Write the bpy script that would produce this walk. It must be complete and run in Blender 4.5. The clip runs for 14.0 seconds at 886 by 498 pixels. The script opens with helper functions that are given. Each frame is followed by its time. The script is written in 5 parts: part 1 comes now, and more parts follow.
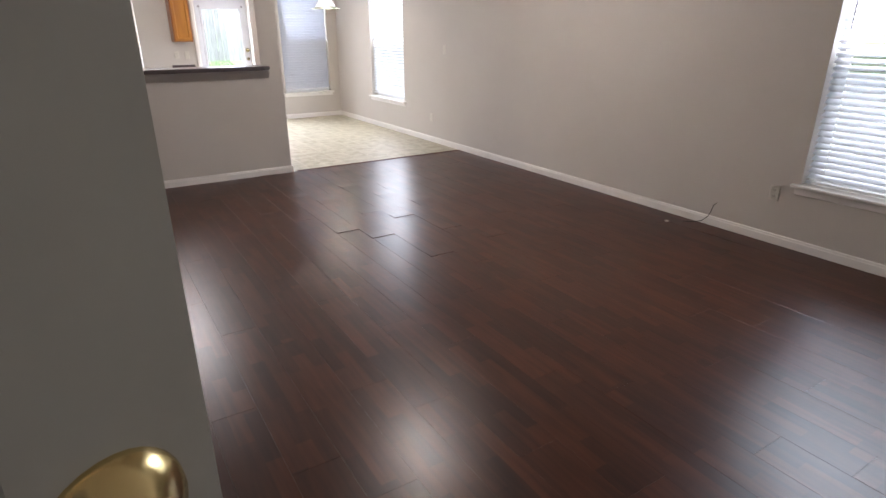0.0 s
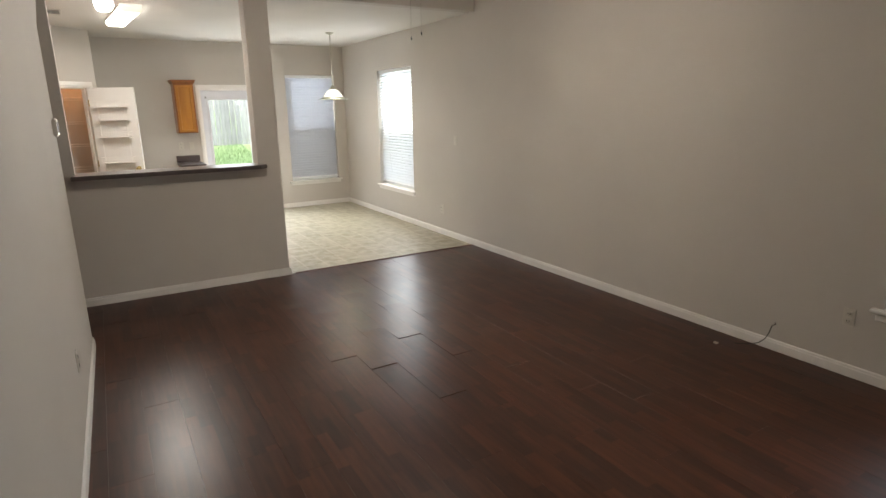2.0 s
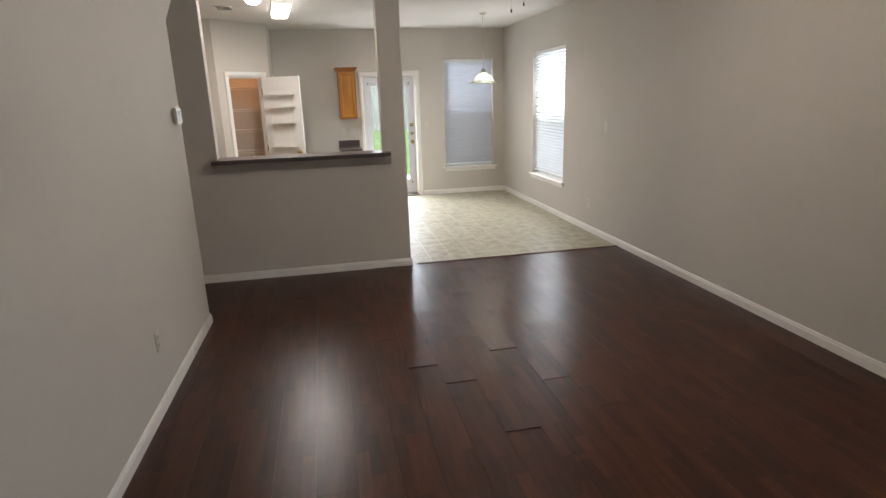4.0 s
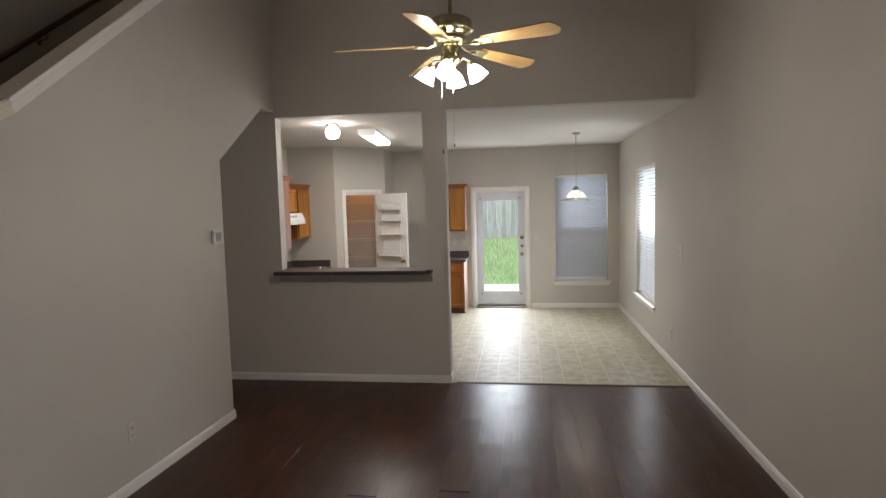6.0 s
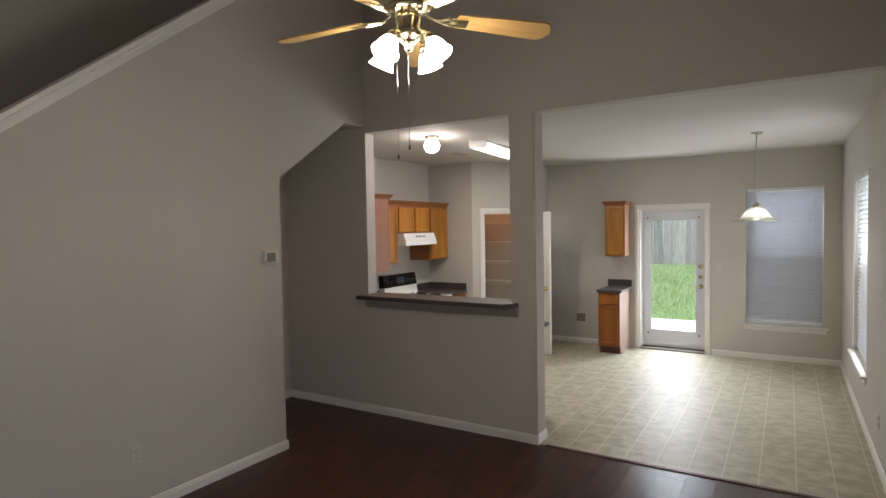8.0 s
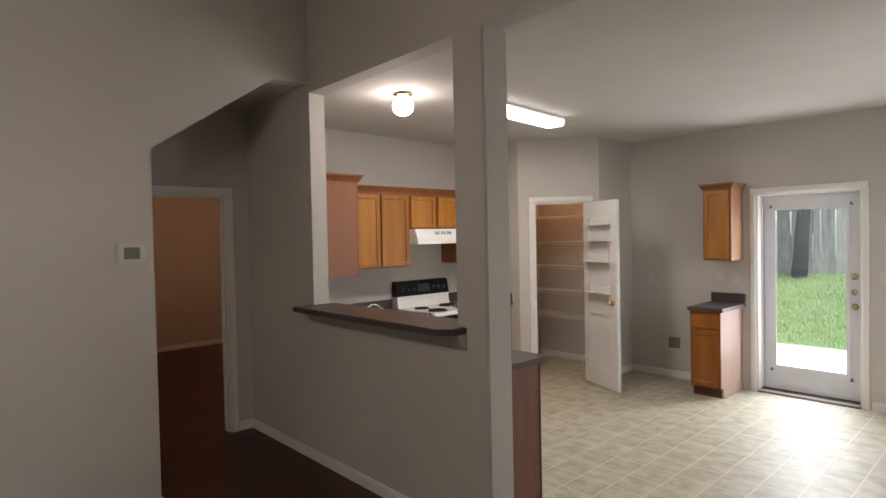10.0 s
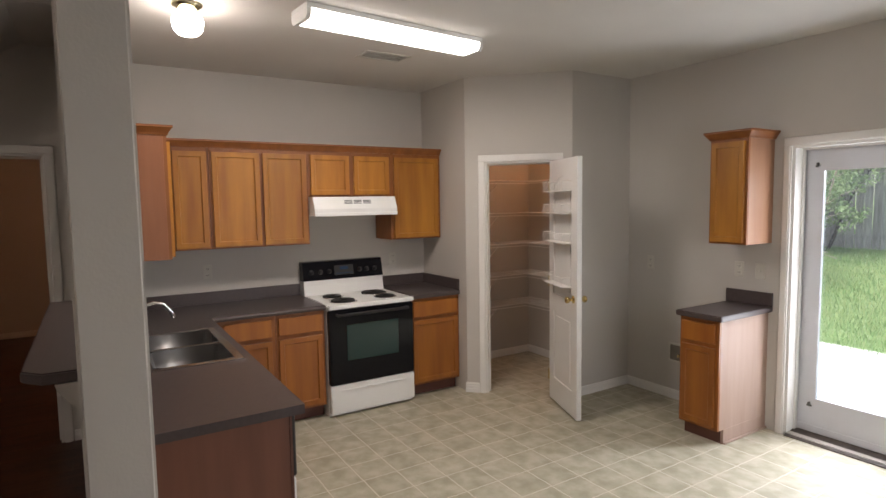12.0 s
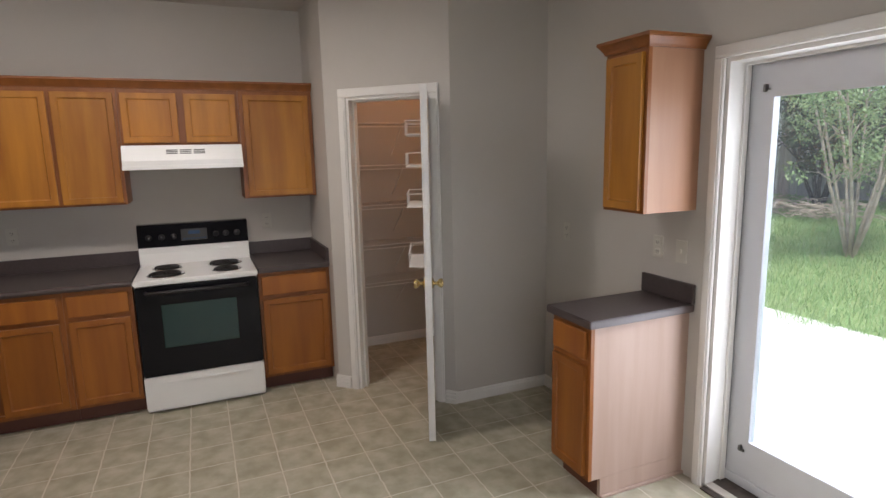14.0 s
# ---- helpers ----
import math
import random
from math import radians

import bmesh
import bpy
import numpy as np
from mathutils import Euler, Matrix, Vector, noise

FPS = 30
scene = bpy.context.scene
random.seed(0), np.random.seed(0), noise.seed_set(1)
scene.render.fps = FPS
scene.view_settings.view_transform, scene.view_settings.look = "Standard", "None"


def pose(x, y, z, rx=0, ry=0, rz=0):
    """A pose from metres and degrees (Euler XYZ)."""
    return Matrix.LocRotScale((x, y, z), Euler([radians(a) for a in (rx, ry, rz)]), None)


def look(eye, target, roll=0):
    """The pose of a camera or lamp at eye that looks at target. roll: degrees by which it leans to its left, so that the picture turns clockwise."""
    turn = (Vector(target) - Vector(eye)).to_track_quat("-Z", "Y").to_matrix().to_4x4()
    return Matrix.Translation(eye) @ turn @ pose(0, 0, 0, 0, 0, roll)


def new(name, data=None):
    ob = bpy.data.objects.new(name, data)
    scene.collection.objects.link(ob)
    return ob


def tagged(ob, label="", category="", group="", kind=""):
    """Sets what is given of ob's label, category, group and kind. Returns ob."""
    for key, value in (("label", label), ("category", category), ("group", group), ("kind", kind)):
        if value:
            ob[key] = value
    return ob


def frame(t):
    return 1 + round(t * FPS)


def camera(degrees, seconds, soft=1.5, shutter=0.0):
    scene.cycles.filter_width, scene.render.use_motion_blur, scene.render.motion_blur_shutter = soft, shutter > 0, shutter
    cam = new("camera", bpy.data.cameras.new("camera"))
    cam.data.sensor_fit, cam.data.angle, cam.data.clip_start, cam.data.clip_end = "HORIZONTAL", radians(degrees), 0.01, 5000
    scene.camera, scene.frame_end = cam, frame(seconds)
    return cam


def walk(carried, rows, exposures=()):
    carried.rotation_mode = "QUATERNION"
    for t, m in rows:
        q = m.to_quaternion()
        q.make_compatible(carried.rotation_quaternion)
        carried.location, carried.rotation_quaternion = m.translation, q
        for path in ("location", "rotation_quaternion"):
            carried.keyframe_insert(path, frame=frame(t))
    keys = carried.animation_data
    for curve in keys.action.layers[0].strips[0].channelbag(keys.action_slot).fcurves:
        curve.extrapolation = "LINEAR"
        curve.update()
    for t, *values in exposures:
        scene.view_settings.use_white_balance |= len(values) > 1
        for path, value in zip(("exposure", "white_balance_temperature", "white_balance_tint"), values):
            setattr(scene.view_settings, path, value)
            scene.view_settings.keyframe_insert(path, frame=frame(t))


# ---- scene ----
cam = camera(76.2, 14.0)

# t, x, y, z, pitch, roll, yaw
PATH = [
    (0, (0.348, -0.07, 1.531), (1.334, 1.514, 0.809), -0.2),
    (0.5, (0.397, 0.131, 1.641), (1.413, 1.743, 1.033), -0.7),
    (1, (0.464, 0.246, 1.689), (1.507, 1.854, 1.116), -0.8),
    (1.5, (0.588, 0.378, 1.684), (1.636, 2.001, 1.166), -0.8),
    (2, (0.742, 0.524, 1.706), (1.728, 2.194, 1.219), -0.9),
    (2.5, (0.762, 0.619, 1.671), (1.638, 2.35, 1.182), -0.8),
    (3, (0.873, 0.733, 1.673), (1.531, 2.546, 1.144), -1.0),
    (5.3, (2.494, 0.724, 1.794), (2.577, 2.669, 1.338), -1.4),
    (5.5, (2.627, 0.708, 1.814), (2.624, 2.673, 1.441), -1.2),
    (6, (3.041, 0.693, 1.841), (2.757, 2.666, 1.682), -1.5),
    (6.5, (3.365, 0.841, 1.822), (2.937, 2.792, 1.726), -1.3),
    (7, (3.71, 1.101, 1.819), (3.07, 2.994, 1.752), -1.3),
    (7.5, (3.944, 1.43, 1.816), (3.066, 3.227, 1.754), -1.2),
    (8, (4.056, 1.954, 1.828), (3.014, 3.66, 1.753), -1.0),
    (8.2, (4.179, 2.155, 1.836), (3.069, 3.816, 1.753), -1.1),
    (10.3, (4.276, 4.488, 1.67), (2.778, 5.812, 1.62), -1.1),
    (10.5, (4.278, 4.695, 1.679), (2.759, 5.995, 1.619), -1.1),
    (11, (4.294, 5.282, 1.71), (2.716, 6.507, 1.627), -1.15),
    (11.5, (4.284, 5.798, 1.676), (2.642, 6.935, 1.575), -0.9),
    (12, (4.256, 6.397, 1.703), (2.562, 7.448, 1.538), -0.9),
    (12.5, (4.256, 6.862, 1.663), (2.568, 7.913, 1.447), -0.9),
    (13, (4.25, 7.437, 1.693), (2.541, 8.435, 1.406), -1.2),
    (13.5, (4.148, 7.893, 1.661), (2.431, 8.873, 1.362), -1.0),
    (14, (4.059, 8.363, 1.677), (2.247, 9.139, 1.338), -1.3),
]
walk(cam, [(t, look(eye, target, roll)) for t, eye, target, roll in PATH],
     [(0, 1.65, 6200, 20), (.5, 1.6, 6450, 15), (1.5, 1.33, 6800, 12), (3, 1.05, 6600, 14), (5.3, .88, 6500, 14), (6.5, .50, 6500, 14), (8.2, .50, 6500, 14), (9.5, .50, 6600, 16), (11, .52, 6750, 18), (14, .28, 6450, 18)])

# ---- world and light ----
world = bpy.data.worlds.new("world")
scene.world = world
world.use_nodes = True
wn = world.node_tree.nodes
sky = wn.new("ShaderNodeTexSky")
sky.sky_type, sky.sun_disc = "NISHITA", False
sky.sun_elevation, sky.sun_rotation = radians(67.8), radians(120)
world.node_tree.links.new(sky.outputs[0], wn["Background"].inputs[0])
wn["Background"].inputs[1].default_value = 0.15


def lamp(name, kind, m, energy, color=(1, 1, 1), **kw):
    d = bpy.data.lights.new(name, kind)
    d.energy, d.color = energy, color
    for k, v in kw.items():
        if k == "size": d.size = v
        if k == "size_y": d.size_y = v
        if k == "shape": d.shape = v
        if k == "angle": d.angle = v
        if k == "radius": d.shadow_soft_size = v
    ob = new(name, d)
    ob.matrix_world = m
    return ob


lamp("sun", "SUN", look((10, 8.5, 17), (4, 12, 0)), 5, (1, .97, .93), angle=radians(20))
# daylight in the openings
XR_IN = 4.645
lamp("window_light_side", "AREA", look((XR_IN, 8.515, 1.38), (3, 8.515, 1.38)), 9, (.93, .97, 1), shape="RECTANGLE", size=1.15, size_y=1.75)
lamp("window_sky_side", "AREA", look((4.9, 8.515, 1.38), (3, 8.515, 1.38)), 32, (.93, .97, 1), shape="RECTANGLE", size=1.15, size_y=1.75)
lamp("window_light_front", "AREA", look((4.9, 1.3, 1.4), (3, 1.5, 1.0)), 42, (.93, .97, 1), shape="RECTANGLE", size=1.15, size_y=1.75)
lamp("window_light_back", "AREA", look((4.0, 10.85, 1.4), (4.0, 9, 1.2)), 3, (.88, .94, 1), shape="RECTANGLE", size=.85, size_y=1.75)
lamp("door_light", "AREA", look((2.635, 10.655, 1.08), (2.635, 9.5, 1.08)), 16, (.86, .93, 1), shape="RECTANGLE", size=.6, size_y=1.6)
lamp("door_sky_light", "AREA", look((2.6, 12.1, 2.7), (2.65, 9.8, 0)), 190, (.84, .92, 1), shape="RECTANGLE", size=2.0, size_y=1.5)

# ---- materials ----
def material(name, base, rough=.5, metal=0.0, spec=None, vary=.0, vscale=3.0, grain=0.0, gscale=120.0, bump=0.0, stretch=(1, 1, 1),
             base2=None, rnd=0.0, coat=0.0, trans=0.0, emit=None, estr=0.0, alpha=None, rvary=0.0, detail=5):
    m = bpy.data.materials.new(name)
    m.use_nodes = True
    nt = m.node_tree
    n, l = nt.nodes, nt.links
    b = n["Principled BSDF"]
    b.inputs["Roughness"].default_value = rough
    b.inputs["Metallic"].default_value = metal
    if spec is not None: b.inputs["Specular IOR Level"].default_value = spec
    if coat: b.inputs["Coat Weight"].default_value = coat
    if trans: b.inputs["Transmission Weight"].default_value = trans
    if alpha is not None: b.inputs["Alpha"].default_value = alpha
    if emit:
        b.inputs["Emission Color"].default_value = (*emit, 1)
        b.inputs["Emission Strength"].default_value = estr
    b.inputs["Base Color"].default_value = (*base, 1)
    tc = n.new("ShaderNodeTexCoord")
    mp = n.new("ShaderNodeMapping")
    mp.inputs["Scale"].default_value = stretch
    l.new(tc.outputs["Object"], mp.inputs[0])
    vec = mp.outputs[0]
    if rnd:
        oi = n.new("ShaderNodeObjectInfo")
        sc = n.new("ShaderNodeVectorMath"); sc.operation = "SCALE"
        cb = n.new("ShaderNodeCombineXYZ")
        for k in range(3): l.new(oi.outputs["Random"], cb.inputs[k])
        l.new(cb.outputs[0], sc.inputs[0]); sc.inputs["Scale"].default_value = 37.0
        ad = n.new("ShaderNodeVectorMath")
        l.new(vec, ad.inputs[0]); l.new(sc.outputs[0], ad.inputs[1])
        vec = ad.outputs[0]
    if vary or base2:
        big = n.new("ShaderNodeTexNoise")
        big.inputs["Scale"].default_value = vscale
        big.inputs["Detail"].default_value = detail
        l.new(vec, big.inputs["Vector"])
        ramp = n.new("ShaderNodeValToRGB")
        lo = base2 or tuple(c * (1 - vary) for c in base)
        hi = base if base2 else tuple(min(1, c * (1 + vary)) for c in base)
        ramp.color_ramp.elements[0].color, ramp.color_ramp.elements[1].color = (*lo, 1), (*hi, 1)
        ramp.color_ramp.elements[0].position, ramp.color_ramp.elements[1].position = .25, .75
        l.new(big.outputs["Fac"], ramp.inputs[0])
        out = ramp.outputs[0]
        if rnd:
            hsv = n.new("ShaderNodeHueSaturation")
            mr = n.new("ShaderNodeMapRange")
            mr.inputs["To Min"].default_value, mr.inputs["To Max"].default_value = 1 - rnd, 1 + rnd
            l.new(oi.outputs["Random"], mr.inputs[0]); l.new(mr.outputs[0], hsv.inputs["Value"])
            l.new(out, hsv.inputs["Color"]); out = hsv.outputs[0]
        l.new(out, b.inputs["Base Color"])
        if rvary:
            mr2 = n.new("ShaderNodeMapRange")
            mr2.inputs["To Min"].default_value, mr2.inputs["To Max"].default_value = rough - rvary, rough + rvary
            l.new(big.outputs["Fac"], mr2.inputs[0]); l.new(mr2.outputs[0], b.inputs["Roughness"])
    if bump:
        fine = n.new("ShaderNodeTexNoise")
        fine.inputs["Scale"].default_value = gscale
        fine.inputs["Detail"].default_value = 3
        l.new(vec, fine.inputs["Vector"])
        bp = n.new("ShaderNodeBump")
        bp.inputs["Strength"].default_value = bump
        bp.inputs["Distance"].default_value = .002
        l.new(fine.outputs["Fac"], bp.inputs["Height"]); l.new(bp.outputs[0], b.inputs["Normal"])
    return m


M = {}
M["wall"] = material("wall_paint", (.50, .47, .425), .75, vary=.035, vscale=1.3, bump=.35, gscale=90)
M["ceiling"] = material("ceiling_paint", (.60, .575, .53), .9, vary=.03, vscale=2, bump=.5, gscale=60)
M["trim"] = material("white_trim", (.72, .70, .66), .42, vary=.04, vscale=4, bump=.1, gscale=40)
# White trim with the entry lamp's warm light mixed into the colour.
M["cap"] = material("warm_lit_trim", (.62, .55, .45), .4, vary=.04, vscale=4, bump=.1, gscale=40)
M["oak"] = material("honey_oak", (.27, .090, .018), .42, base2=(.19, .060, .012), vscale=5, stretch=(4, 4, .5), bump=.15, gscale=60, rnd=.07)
# Base unit fronts: darker than the wall unit doors below in this list.
M["oaklow"] = material("darker_front_oak", (.34, .118, .014), .42, base2=(.21, .062, .009), vscale=2.6, stretch=(4, 4, .4), bump=.15, gscale=60, rnd=.13)
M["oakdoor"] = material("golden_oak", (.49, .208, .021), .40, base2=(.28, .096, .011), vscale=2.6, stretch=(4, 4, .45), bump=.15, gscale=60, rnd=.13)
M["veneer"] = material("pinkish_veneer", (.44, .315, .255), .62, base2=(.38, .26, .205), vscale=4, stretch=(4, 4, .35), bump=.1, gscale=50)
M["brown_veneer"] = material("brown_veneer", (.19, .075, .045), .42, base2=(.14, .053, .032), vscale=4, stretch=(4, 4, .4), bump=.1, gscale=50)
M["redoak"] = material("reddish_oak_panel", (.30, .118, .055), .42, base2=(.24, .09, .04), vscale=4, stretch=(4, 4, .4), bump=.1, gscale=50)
M["rimglass"] = material("greenish_glass_rim", (.62, .66, .52), .08, trans=.35, spec=.6, vary=.04, vscale=12)
M["mahogany"] = material("dark_mahogany", (.045, .014, .010), .35, base2=(.030, .010, .007), vscale=6, stretch=(6, .6, 6))
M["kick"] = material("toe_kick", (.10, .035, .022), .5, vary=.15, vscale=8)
M["counter"] = material("grey_laminate", (.066, .050, .048), .36, vary=.12, vscale=60, bump=.08, gscale=200)
M["white_enamel"] = material("white_enamel", (.78, .78, .75), .22, vary=.02, vscale=5)
M["black_glass"] = material("black_glass", (.006, .006, .008), .05, spec=.22)
# Dark oven glass; its teal stands in for the garden door's reflection.
M["oven_glass"] = material("teal_reflection_glass", (.011, .034, .032), .05)
M["black_plastic"] = material("black_plastic", (.015, .015, .015), .35, vary=.2, vscale=20)
M["coil"] = material("burner_coil", (.02, .018, .017), .5, metal=.4, vary=.2, vscale=30)
M["chrome"] = material("chrome", (.75, .75, .75), .12, metal=1, vary=.03, vscale=9)
# Steel darkened to put shade in the sink bowls; blind brackets share it.
M["steel"] = material("stainless_steel", (.16, .155, .15), .38, metal=1, vary=.08, vscale=9, rvary=.06)
# The same sink steel, lightened so the rim looks lit.
M["steel_rim"] = material("bright_lit_steel_rim", (.55, .54, .52), .26, metal=1, vary=.08, vscale=9)
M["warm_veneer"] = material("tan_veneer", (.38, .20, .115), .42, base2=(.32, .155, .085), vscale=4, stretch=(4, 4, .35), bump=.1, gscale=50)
M["brass"] = material("polished_brass", (.72, .56, .26), .19, metal=1, vary=.08, vscale=14, rvary=.05)
# Brass colour paled so the fan motor looks lit by its bulbs.
M["antique"] = material("antique_brass", (.62, .55, .36), .24, metal=1, vary=.15, vscale=14)
# Oak with the bulbs' yellow light mixed into its colour.
M["blade"] = material("fan_blade_oak", (.50, .33, .12), .28, base2=(.36, .215, .065), vscale=5, stretch=(.7, 9, 9), bump=.1, gscale=50)
M["plate"] = material("switch_plate", (.54, .515, .45), .35, vary=.03, vscale=20)
M["dark"] = material("dark_slot", (.03, .03, .03), .6, vary=.1, vscale=20)
M["screen"] = material("lcd_screen", (.16, .18, .16), .25, vary=.05, vscale=30)
M["lcd"] = material("blue_display", (.03, .06, .12), .25, vary=.1, vscale=60)
M["slat"] = material("blind_slat", (.74, .76, .78), .45, vary=.03, vscale=6)
M["vinylframe"] = material("white_vinyl", (.75, .76, .76), .4, vary=.03, vscale=6)
M["door_white"] = material("door_paint", (.70, .69, .66), .42, vary=.04, vscale=3, bump=.1, gscale=50)
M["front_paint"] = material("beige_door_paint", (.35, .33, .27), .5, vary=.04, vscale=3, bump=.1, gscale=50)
# Greyer and slightly bluer than the paint of the inner doors.
M["grey_door"] = material("greyish_white_door", (.60, .61, .64), .45, vary=.06, vscale=3, bump=.1, gscale=50)
M["threshold"] = material("dirty_threshold", (.07, .055, .045), .6, vary=.4, vscale=25, bump=.3)
M["concrete"] = material("patio_concrete", (.62, .61, .58), .85, vary=.10, vscale=1.4, bump=.4, gscale=60)
M["soil"] = material("lawn_soil", (.26, .34, .14), .95, base2=(.16, .22, .08), vscale=1.5, bump=.6, gscale=30)
M["grass"] = material("grass_blades", (.34, .48, .22), .6, base2=(.21, .36, .12), vscale=.9, detail=3)
M["fence"] = material("weathered_cedar", (.52, .50, .48), .85, base2=(.27, .255, .25), vscale=4, stretch=(6, 6, .8), rnd=.18, bump=.5, gscale=40)
M["bark"] = material("bark", (.55, .47, .39), .85, base2=(.33, .26, .20), vscale=9, bump=.6, gscale=40)
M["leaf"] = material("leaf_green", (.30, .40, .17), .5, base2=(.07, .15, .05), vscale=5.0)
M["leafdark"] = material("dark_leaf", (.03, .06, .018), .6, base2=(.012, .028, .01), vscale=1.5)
M["wire"] = material("white_wire", (.72, .70, .66), .4, vary=.03, vscale=20)
M["cable"] = material("black_cable", (.02, .02, .02), .5, vary=.1, vscale=20)
M["bulb"] = material("lit_frosted_glass", (.9, .88, .8), .3, emit=(1, .95, .88), estr=16)
M["tube"] = material("lit_diffuser", (.9, .9, .88), .35, emit=(1, .97, .90), estr=5)
M["shade"] = material("lit_ribbed_glass", (.86, .87, .84), .12, trans=.8, emit=(1, .96, .88), estr=.14)
M["aged"] = material("aged_brass", (.36, .30, .17), .25, metal=1, vary=.2, vscale=14)
M["pewter"] = material("tarnished_pewter", (.42, .40, .33), .28, metal=1, vary=.15, vscale=14)
M["grey_plastic"] = material("grey_box_plastic", (.17, .15, .12), .6, vary=.2, vscale=20)
M["barkdark"] = material("dark_grey_bark", (.060, .052, .048), .9, base2=(.03, .027, .025), vscale=9, bump=.6, gscale=40)
M["clear"] = material("clear_glass", (.9, .95, .92), .03, trans=1.0)
M["rug"] = material("dark_carpet", (.05, .03, .02), .95, vary=.2, vscale=20, bump=.5)


def pane_material(name="window_pane", veil=0.0):
    m = bpy.data.materials.new(name)
    m.use_nodes = True
    n, l = m.node_tree.nodes, m.node_tree.links
    n.remove(n["Principled BSDF"])
    tr, gl, mx, fr = (n.new(k) for k in ("ShaderNodeBsdfTransparent", "ShaderNodeBsdfGlossy", "ShaderNodeMixShader", "ShaderNodeLayerWeight"))
    pw, ma = n.new("ShaderNodeMath"), n.new("ShaderNodeMath")
    pw.operation, ma.operation = "POWER", "MULTIPLY_ADD"
    pw.inputs[1].default_value, ma.inputs[1].default_value, ma.inputs[2].default_value = 5, .9, .04
    l.new(fr.outputs["Facing"], pw.inputs[0]); l.new(pw.outputs[0], ma.inputs[0])
    tr.inputs[0].default_value = (.93, .96, .95, 1)
    gl.inputs["Roughness"].default_value = .02
    l.new(ma.outputs[0], mx.inputs[0]); l.new(tr.outputs[0], mx.inputs[1]); l.new(gl.outputs[0], mx.inputs[2])
    last = mx
    # A small translucent share lays a pale glare haze over the view.
    if veil:
        tl, m2 = n.new("ShaderNodeBsdfTranslucent"), n.new("ShaderNodeMixShader")
        tl.inputs[0].default_value = (.9, .92, .9, 1)
        m2.inputs[0].default_value = veil
        l.new(mx.outputs[0], m2.inputs[1]); l.new(tl.outputs[0], m2.inputs[2])
        last = m2
    l.new(last.outputs[0], n["Material Output"].inputs[0])
    return m


M["pane"] = pane_material()
# Garden door glass with the bright outdoor haze built into its shader.
M["veiled_pane"] = pane_material("veiled_door_pane", .009)


def mesh_material():
    """Fine fly screen: a dark weave that lets about half of the light pass."""
    m = bpy.data.materials.new("fly_screen")
    m.use_nodes = True
    n, l = m.node_tree.nodes, m.node_tree.links
    tr, mx = n.new("ShaderNodeBsdfTransparent"), n.new("ShaderNodeMixShader")
    n["Principled BSDF"].inputs["Base Color"].default_value = (.07, .07, .075, 1)
    n["Principled BSDF"].inputs["Roughness"].default_value = .7
    mx.inputs[0].default_value = .5
    l.new(tr.outputs[0], mx.inputs[1]); l.new(n["Principled BSDF"].outputs[0], mx.inputs[2])
    l.new(mx.outputs[0], n["Material Output"].inputs[0])
    return m


M["fly_screen"] = mesh_material()


def slat_material(name, base, t):
    m = bpy.data.materials.new(name)
    m.use_nodes = True
    n, l = m.node_tree.nodes, m.node_tree.links
    b = n["Principled BSDF"]
    b.inputs["Base Color"].default_value = (*base, 1)
    b.inputs["Roughness"].default_value = .45
    tl, mx = n.new("ShaderNodeBsdfTranslucent"), n.new("ShaderNodeMixShader")
    tl.inputs[0].default_value = (*base, 1)
    mx.inputs[0].default_value = t
    l.new(b.outputs[0], mx.inputs[1]); l.new(tl.outputs[0], mx.inputs[2]); l.new(mx.outputs[0], n["Material Output"].inputs[0])
    return m


M["slat_closed"] = slat_material("closed_blind_slat", (.62, .64, .69), .17)
M["slat"] = slat_material("blind_slat_vinyl", (.78, .81, .84), .3)


